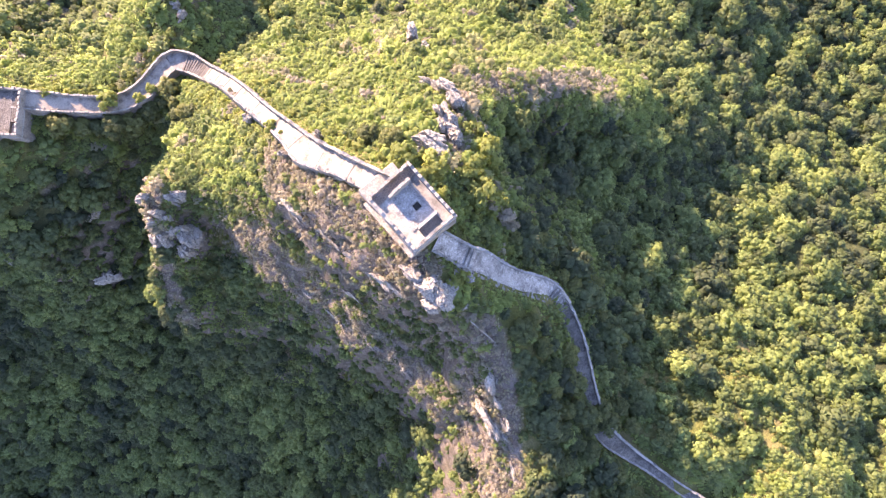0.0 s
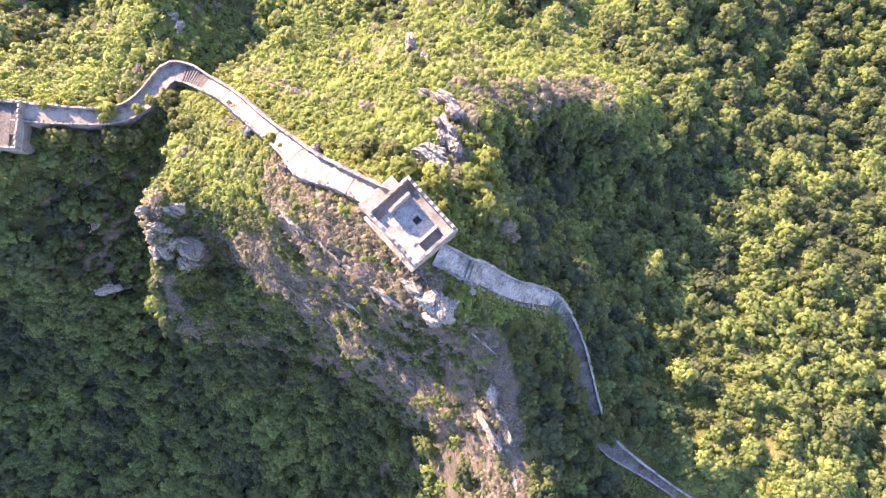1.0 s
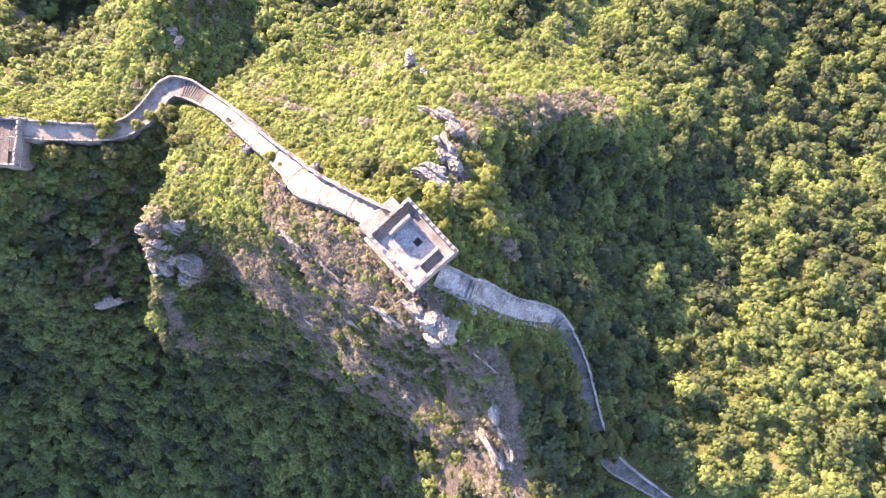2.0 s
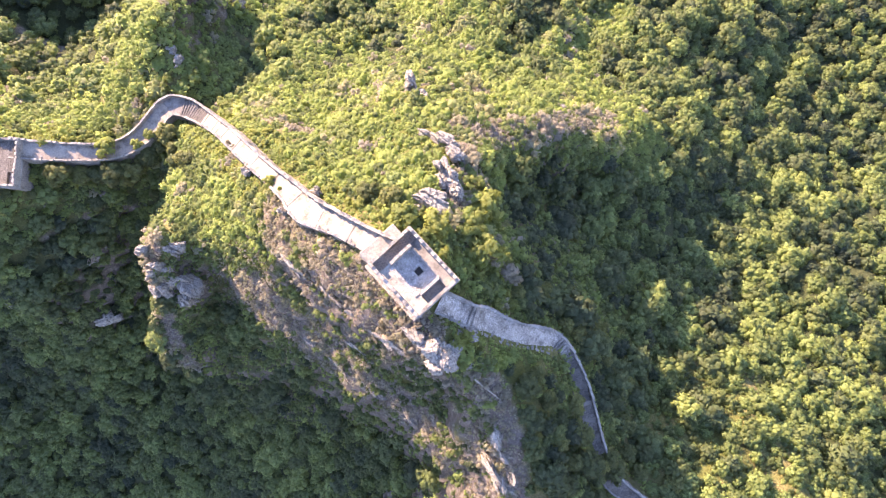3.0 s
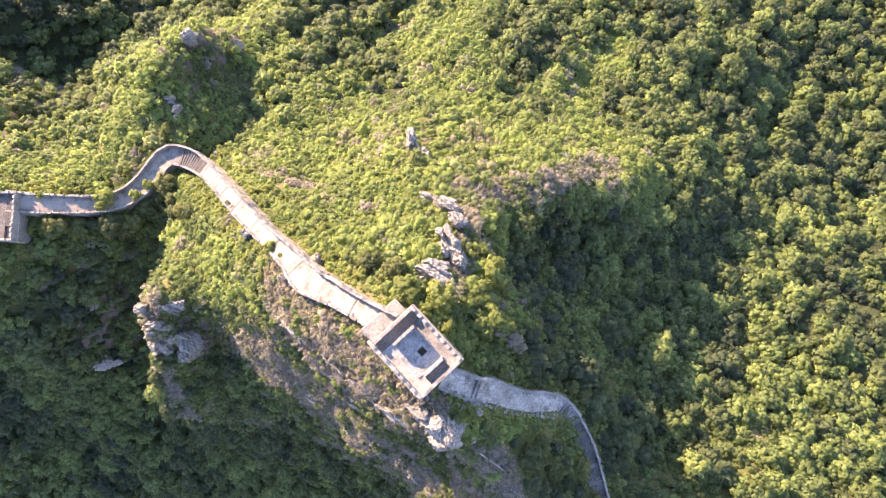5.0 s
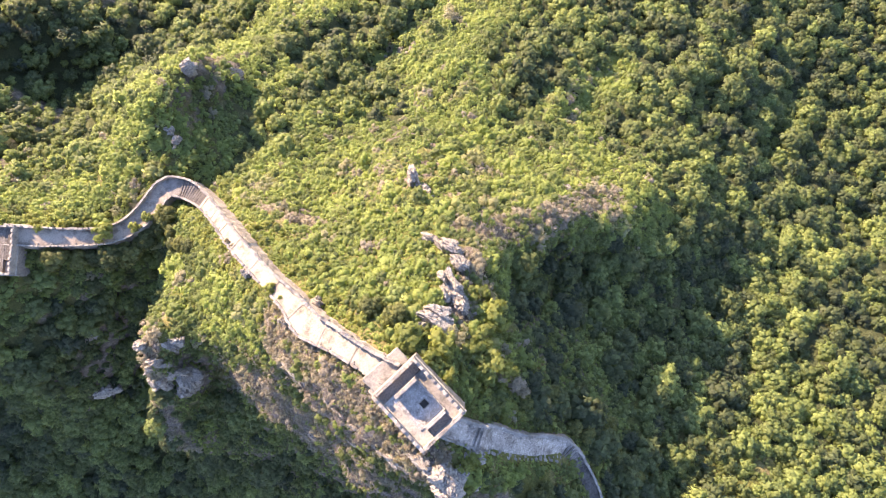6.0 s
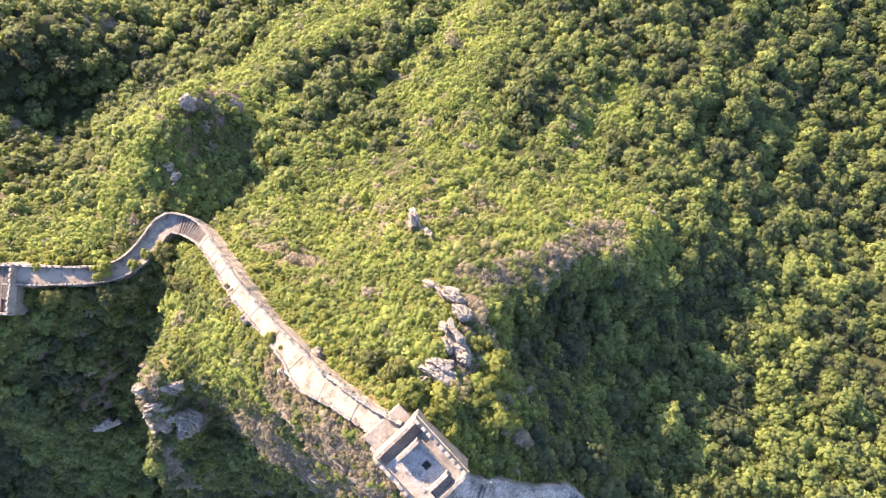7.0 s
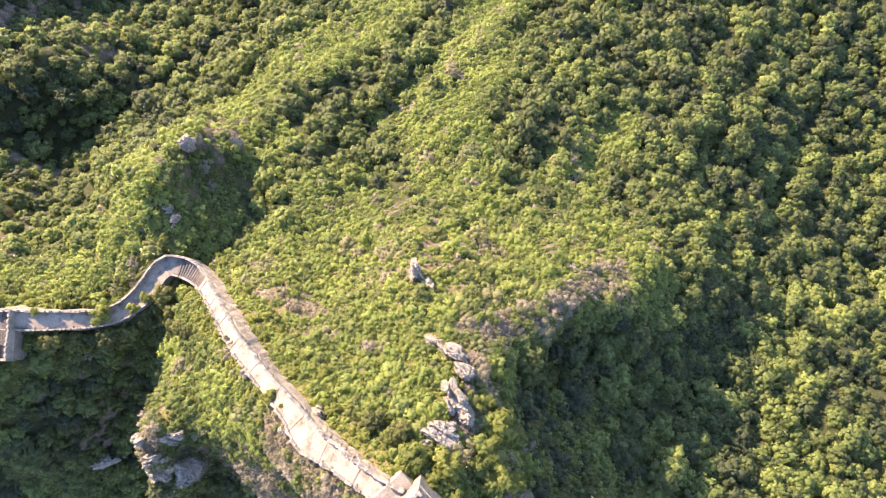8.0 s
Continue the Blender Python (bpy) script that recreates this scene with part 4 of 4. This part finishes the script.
def grow_singly():
    """Trees and bushes next to the rampart."""
    kinds = [
        (prototypes("tree", "green broadleaf tree on the slope beside the rampart", "tree", "trees beside the rampart", GREEN_LEAVES, 1.9, 3.1, 700, 0.3, 17, 0.16, range(4)), 4.6, 12.0, 4.2, 70, lambda s, d: (s < 0.75) & (d < 0.2)),
        (prototypes("bush", "yellow-green bush growing beside the stone rampart", "bush", "bushes beside the rampart", YELLOW_LEAVES, 1.15, 1.35, 330, 0.22, 9, 0.06, range(10, 14)), 3.4, 8.0, 2.1, 125, lambda s, d: (s > 0.3) & (d < 0.35)),
        (prototypes("dry_bush", "dry brown bush on the bare slope below the rampart", "bush", "dry bushes beside the rampart", DRY_LEAVES, 0.95, 0.85, 260, 0.18, 7, 0.05, range(20, 23)), 2.9, 13.0, 2.0, 110, lambda s, d: d > 0.35),
    ]
    taken = []
    for protos, near, far, spacing, most, fits in kinds:
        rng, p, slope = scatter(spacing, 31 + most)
        off = wall_distance(p[:, :2])
        sel = np.where((off > near) & (off < far) & (p[:, 0] > -112) & (p[:, 0] < 50) & (slope < 2.2))[0]
        sel = sel[fits(scrubby(p[sel]), dryness(p[sel, :2]))]
        rng.shuffle(sel)
        done = 0
        for i in sel:
            if done >= most:
                break
            if taken and np.min(np.hypot(*(np.array(taken)[:, :2] - p[i, :2]).T)) < spacing * 0.75:
                continue
            m = Matrix.Translation((p[i, 0], p[i, 1], p[i, 2] - 0.15)) @ Matrix.Rotation(rng.uniform(0, 6.28), 4, "Z")
            proto = protos[done % len(protos)]
            ob = proto if done < len(protos) else copy_thing(proto, m)
            ob.matrix_basis = m @ Matrix.Scale(rng.uniform(0.75, 1.3), 4)
            taken.append((p[i, 0], p[i, 1], spacing * 0.45))
            done += 1
    # trees crowding the foot of the far wall
    for k, (x, y, size) in enumerate(((-96.5, 43.6, 1.5), (-92.0, 43.2, 1.35), (-88.4, 43.4, 1.6), (-84.6, 43.8, 1.45), (-80.2, 44.6, 1.6), (-76.0, 48.2, 1.5), (-73.0, 50.6, 1.3), (-70.6, 53.4, 1.2))):
        copy_thing(kinds[0][0][k % 4], Matrix.Translation((x, y, float(land([(x, y)])[0]))) @ Matrix.Scale(size, 4))
    # trees that close over the lower walkway
    for k, (x, y, size) in enumerate(((28.3, -23.6, 1.35), (33.6, -23.8, 1.2), (29.8, -26.8, 1.4), (34.9, -26.6, 1.1), (26.6, -17.5, 1.2), (25.4, -11.5, 1.2), (31.4, -24.9, 1.25))):
        copy_thing(kinds[0][0][k % 4], Matrix.Translation((x, y, float(land([(x, y)])[0]))) @ Matrix.Scale(size, 4))
    # pale withered bushes on the shaded slope behind the tower
    for k, (x, y, size) in enumerate(((11.0, 15.5, 2.3), (12.6, 13.6, 1.7), (8.6, 17.2, 1.6))):
        copy_thing(kinds[2][0][k % 3], Matrix.Translation((x, y, float(land([(x, y)])[0]) + 2.0)) @ Matrix.Scale(size, 4))
    # large bushes behind the tower and round the rocks of the knoll
    for k, (x, y, size) in enumerate(((7.0, 27.0, 2.5), (9.4, 24.2, 2.2), (5.4, 23.4, 2.2), (6.5, 18.8, 2.3), (9.2, 17.4, 2.0), (3.4, 21.6, 2.0), (5.6, 31.2, 1.9), (-6.6, 24.6, 1.7), (-1.0, 22.8, 1.8))):
        copy_thing(kinds[1][0][k % 4], Matrix.Translation((x, y, float(land([(x, y)])[0]) - 0.1)) @ Matrix.Rotation(k * 1.3, 4, "Z") @ Matrix.Scale(size, 4))
    # bushes that grew on the walkway itself
    for k, (x, y, z, size) in enumerate(((-84.4, 49.4, 44.6, 1.7), (-98.6, 50.4, 47.8, 1.25), (-77.6, 50.6, 43.2, 1.2), (-74.6, 53.0, 42.9, 1.0), (-33.6, 33.2, 79.2, 0.9), (-31.0, 31.4, 81.0, 0.6))):
        copy_thing(kinds[1][0][k % 4], Matrix.Translation((x, y, z)) @ Matrix.Scale(size, 4))
    # two low withered bushes, added to stand in for dark round pits in the paving
    for k, (x, y, z, size) in enumerate(((-45.0, 43.6, 69.9, 0.62), (-43.5, 42.5, 70.8, 0.5))):
        copy_thing(kinds[2][0][k], Matrix.Translation((x, y, z)) @ Matrix.Scale(size, 4))
    return np.array(taken)


def clear_of(p, taken):
    """Not under a plant that stands singly, nor on an outcrop."""
    out = np.ones(len(p), bool)
    for x, y, r in [*taken, *((o[0], o[1], 0.62 * min(o[3], o[4]) + 0.7) for o in OUTCROPS)]:
        out &= np.hypot(p[:, 0] - x, p[:, 1] - y) > r
    return out


def grow_woods(taken):
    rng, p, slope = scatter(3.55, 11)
    scrub = scrubby(p)
    off = wall_distance(p[:, :2])
    keep = (scrub + rng.uniform(-0.3, 0.3, len(p)) < 0.6) & (off > 3.6) & (rng.uniform(0, 1, len(p)) > np.clip(np.clip((slope - 1.25) * 0.6, 0, 0.6) * (p[:, 0] < 5) * (p[:, 0] > -72) + np.where(p[:, 0] > -15, 0.45, 0.85) * bareness(p[:, :2]), 0, 0.95)) & clear_of(p, taken) & (dryness(p[:, :2]) < rng.uniform(0.1, 0.7, len(p)))
    p, scrub = p[keep], scrub[keep]
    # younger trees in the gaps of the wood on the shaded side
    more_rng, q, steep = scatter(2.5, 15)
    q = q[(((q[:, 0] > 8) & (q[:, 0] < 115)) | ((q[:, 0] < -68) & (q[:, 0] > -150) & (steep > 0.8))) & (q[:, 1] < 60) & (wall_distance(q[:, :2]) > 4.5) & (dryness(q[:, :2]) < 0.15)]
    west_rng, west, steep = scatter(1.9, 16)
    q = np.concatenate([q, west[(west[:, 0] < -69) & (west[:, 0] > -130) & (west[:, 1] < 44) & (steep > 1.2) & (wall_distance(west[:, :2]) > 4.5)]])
    near = p
    gap = np.concatenate([np.sqrt(((q[i:i + 1000, None, :2] - near[None, :, :2]) ** 2).sum(2)).min(1) for i in range(0, len(q), 1000)])
    q = q[(gap > np.where(q[:, 0] < -69, 1.5, 2.2)) & (scrubby(q) < 0.6)]
    young = len(q)
    p, scrub = np.concatenate([p, q]), np.concatenate([scrub, np.zeros(young)])
    patchy = np.array([noise.noise(Vector((x * 0.035, y * 0.035, 9))) for x, y, z in p])
    radii = np.clip(2.25 * np.exp(rng.normal(scale=0.36, size=len(p))), 1.1, 4.6) * (1 - 0.3 * scrub)
    off = wall_distance(p[:, :2])
    radii *= np.clip(0.55 + (off - 3.4) / 5, 0.55, 1)
    tints = np.clip(0.4 + patchy * 0.35 + rng.normal(scale=0.19, size=len(p)) + scrub * 0.25, 0, 0.85)
    tints = np.clip(tints + 0.2 * np.clip((p[:, 0] - 45) / 20, 0, 1) * np.clip((15 - p[:, 1]) / 20, 0, 1), 0, 0.85)
    # leaf tints darkened in and below the ravine, to paint in the crest's shade
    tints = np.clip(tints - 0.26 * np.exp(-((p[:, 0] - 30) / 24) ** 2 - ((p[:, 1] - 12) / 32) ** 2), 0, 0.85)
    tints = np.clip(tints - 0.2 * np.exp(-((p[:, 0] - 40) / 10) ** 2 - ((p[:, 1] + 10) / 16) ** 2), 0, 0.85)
    tints[rng.uniform(0, 1, len(p)) < 0.04] = 0.72
    # a stand of pale yellow-green trees on the east slope, and single bright ones in the shade
    stand = np.hypot(p[:, 0] - 127, p[:, 1] - 43) < 8.5
    tints[stand], radii[stand] = 0.85, radii[stand] * 1.25
    for x, y in ((52.6, 11), (51.5, 9), (54.5, -15.7)):
        near_one = np.argmin(np.hypot(p[:, 0] - x, p[:, 1] - y))
        tints[near_one], radii[near_one] = 0.85, 3.3
        p[near_one, 2] += 4.0
    radii[len(p) - young:] *= 0.72
    radii *= 1 - 0.35 * np.clip(1.8 - line_distance(p[:, :2], CLIFF_BAND) / 12, 0, 1)
    p[:, 2] -= 0.5
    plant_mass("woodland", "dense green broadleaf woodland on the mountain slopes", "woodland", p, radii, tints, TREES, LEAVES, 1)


def grow_scrub(taken):
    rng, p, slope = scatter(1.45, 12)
    scrub = scrubby(p)
    off = wall_distance(p[:, :2])
    keep = ((scrub + rng.uniform(-0.25, 0.25, len(p)) > 0.5) | (off < 4.6)) & (off > 2.7) & (rng.uniform(0, 1, len(p)) > np.clip((slope - 1.25) * 0.5, 0.03, 0.7) * (p[:, 0] < 5) + 0.62 * dryness(p[:, :2]) + 0.5 * bareness(p[:, :2])) & clear_of(p, taken)
    keep &= holds(p, slope, rng)
    p = p[keep]
    patchy = np.array([noise.noise(Vector((x * 0.06, y * 0.06, 5))) + 0.7 * noise.noise(Vector((x * 0.17, y * 0.17, 8))) for x, y, z in p])
    radii = np.clip(1.2 * np.exp(rng.normal(scale=0.4, size=len(p))), 0.65, 2.9) * np.clip(0.5 + (off[keep] - 2.7) / 4, 0.5, 1)
    radii *= 1 - 0.4 * bareness(p[:, :2])
    dry = dryness(p[:, :2])
    tints = np.clip(0.62 + patchy * 0.3 + rng.normal(scale=0.07, size=len(p)) * (1 + dry * 1.6) + dry * 0.4 - 0.35 * (1 - scrub[keep]), 0.1, 1)
    # a bright meadow on the east spur
    meadow = np.clip((p[:, 0] - 50) / 10, 0, 1) * np.clip((-34 - p[:, 1]) / 6, 0, 1)
    tints = np.where(meadow > 0.5, np.clip(tints + 0.2, 0.55, 0.78), tints)
    odd = rng.uniform(0, 1, len(p))
    tints = np.where(odd < 0.1, rng.uniform(0.1, 0.35, len(p)), np.where(odd > 0.975, rng.uniform(0.86, 1, len(p)), tints))
    # grey-green shrubs among the withered ones on the dry slopes
    withered = np.where(rng.uniform(0, 1, len(p)) < 0.62, rng.uniform(0.88, 1, len(p)), rng.uniform(0.2, 0.5, len(p)))
    tints = np.where(dry > 0.3, withered, tints)
    # dull green and brown bushes on the steep band
    dull = np.where(rng.uniform(0, 1, len(p)) < 0.3, rng.uniform(0.9, 1, len(p)), rng.uniform(0.0, 0.36, len(p)))
    tints = np.where(bareness(p[:, :2]) > 0.55, dull, tints)
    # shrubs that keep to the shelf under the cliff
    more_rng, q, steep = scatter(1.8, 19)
    q = q[(bareness(q[:, :2]) > 0.35) & (q[:, 0] > -36) & (more_rng.uniform(0, 1, len(q)) < np.clip(0.22 + (q[:, 0] + 30) / 45, 0.2, 0.62)) & clear_of(q, taken)]
    p = np.concatenate([p, q])
    radii = np.append(radii, more_rng.uniform(0.7, 1.8, len(q)))
    tints = np.append(tints, np.where(more_rng.uniform(0, 1, len(q)) < 0.15, 0.95, more_rng.uniform(0.0, 0.34, len(q))))
    p[:, 2] -= 0.2
    plant_mass("scrub", "yellow-green dry scrub and bushes along the crest", "scrub", p, radii, tints, BUSHES, SCRUB_LEAVES, 2)


def grow_tufts():
    """Low herbs at the foot of the walls, and sparse shrubs on the cliffs."""
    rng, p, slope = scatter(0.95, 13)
    off = wall_distance(p[:, :2])
    foot = (off > 2.3) & (off < 5.2)
    cliff = np.zeros(len(p), bool)
    near = np.where((slope > 1.0) & (np.abs(p[:, 0] + 22) < 70) & (np.abs(p[:, 1] + 2) < 62))[0]
    cliff[near] = rng.uniform(0, 1, len(near)) < (1 - 0.3 * bareness(p[near, :2])) * np.where((p[near, 0] > 4) | ((p[near, 0] < -58) & (np.abs(p[near, 1] - 11) < 20)), 0.75, 0.3)
    fill = (p[:, 0] > -62) & (p[:, 0] < 105) & (np.abs(p[:, 1]) < 62) & (off > 5.2) & (rng.uniform(0, 1, len(p)) < 0.15) & (dryness(p[:, :2]) < 0.3)
    keep = (foot & (rng.uniform(0, 1, len(p)) < 0.75)) | cliff | fill
    keep &= holds(p, slope, rng)
    p, big = p[keep], cliff[keep]
    radii = rng.uniform(0.4, 0.8, len(p)) * np.where(big, 1.7, np.where(off[keep] > 5.2, 1.9, 1))
    tints = np.clip(np.where(big, 0.35, np.where(off[keep] > 5.2, 0.15, 0.5)) + rng.normal(scale=0.15, size=len(p)), 0, 0.7)
    tints = np.where((dryness(p[:, :2]) > 0.25) & (rng.uniform(0, 1, len(p)) < 0.82), rng.uniform(0.86, 1, len(p)), tints)
    p[:, 2] -= 0.1
    plant_mass("undergrowth", "low grass and herbs at the foot of the walls", "undergrowth", p, radii, tints, TUFTS, SCRUB_LEAVES, 3)


def grow_dry_grass():
    """Withered grass and twigs on the sunburnt slopes."""
    rng, p, slope = scatter(0.8, 14)
    dry = dryness(p[:, :2])
    keep = (np.maximum(dry * np.clip(slope, 0.8, 1.6), 0.55 * bareness(p[:, :2])) > rng.uniform(0.1, 0.7, len(p))) & (wall_distance(p[:, :2]) > 2.5)
    keep &= holds(p, slope, rng)
    p = p[keep]
    plant_mass("dry_grass", "withered tan grass and twigs on the bare slopes", "dry grass", p, rng.uniform(0.35, 0.75, len(p)), rng.uniform(0.86, 1, len(p)), TWIGS, SCRUB_LEAVES, 5)


def grow_far_woods():
    """Woods on the slopes farther off, round the whole place."""
    rng = np.random.default_rng(17)
    spots = []
    for reach, count in ((260, 1100), (430, 1000)):
        spots.append(np.column_stack([rng.uniform(-reach, reach, count), rng.uniform(-reach, reach, count) + 40]))
    xy = np.concatenate(spots)
    z = land(xy)
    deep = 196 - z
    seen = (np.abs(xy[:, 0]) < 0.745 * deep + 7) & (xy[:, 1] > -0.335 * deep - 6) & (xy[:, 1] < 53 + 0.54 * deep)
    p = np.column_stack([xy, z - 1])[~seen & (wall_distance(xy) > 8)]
    radii = np.where(np.maximum(np.abs(p[:, 0]), np.abs(p[:, 1] - 40)) < 260, rng.uniform(3.2, 5.4, len(p)), rng.uniform(4.0, 6.8, len(p)))
    plant_mass("far_woodland", "green woodland covering the farther slopes", "woodland", p, radii, np.clip(rng.normal(0.4, 0.14, len(p)), 0, 0.8), FAR_TREES, LEAVES, 4)


TAKEN = grow_singly()
grow_woods(TAKEN)
grow_scrub(TAKEN)
grow_tufts()
grow_dry_grass()
grow_far_woods()


def fallen_trunk():
    """A bleached dead trunk lying on the slope below the tower."""
    thing = tagged(new("fallen_trunk"), "bleached dead trunk lying on the dark slope", "dead tree")
    a, b = Vector((4.2, -3.6, float(land([(4.2, -3.6)])[0]) + 0.5)), Vector((9.6, -8.4, float(land([(9.6, -8.4)])[0]) + 0.5))
    bm = bmesh.new()
    bmesh.ops.create_cone(bm, cap_ends=True, segments=9, radius1=0.22, radius2=0.09, depth=(b - a).length)
    for v in bm.verts:
        v.co += Vector([random.uniform(-0.03, 0.03) for _ in range(3)])
    part("trunk", mesh_of("trunk", bm, DEAD_WOOD), thing, m=Matrix.Translation((a + b) / 2) @ (b - a).to_track_quat("Z", "Y").to_matrix().to_4x4())


DEAD_WOOD = Nodes("dead_wood", 0.9)
DEAD_WOOD = DEAD_WOOD.colour(DEAD_WOOD.ramp(DEAD_WOOD.noise(5.0), [(0.3, (0.2, 0.185, 0.165)), (0.7, (0.36, 0.335, 0.3))]))
fallen_trunk()
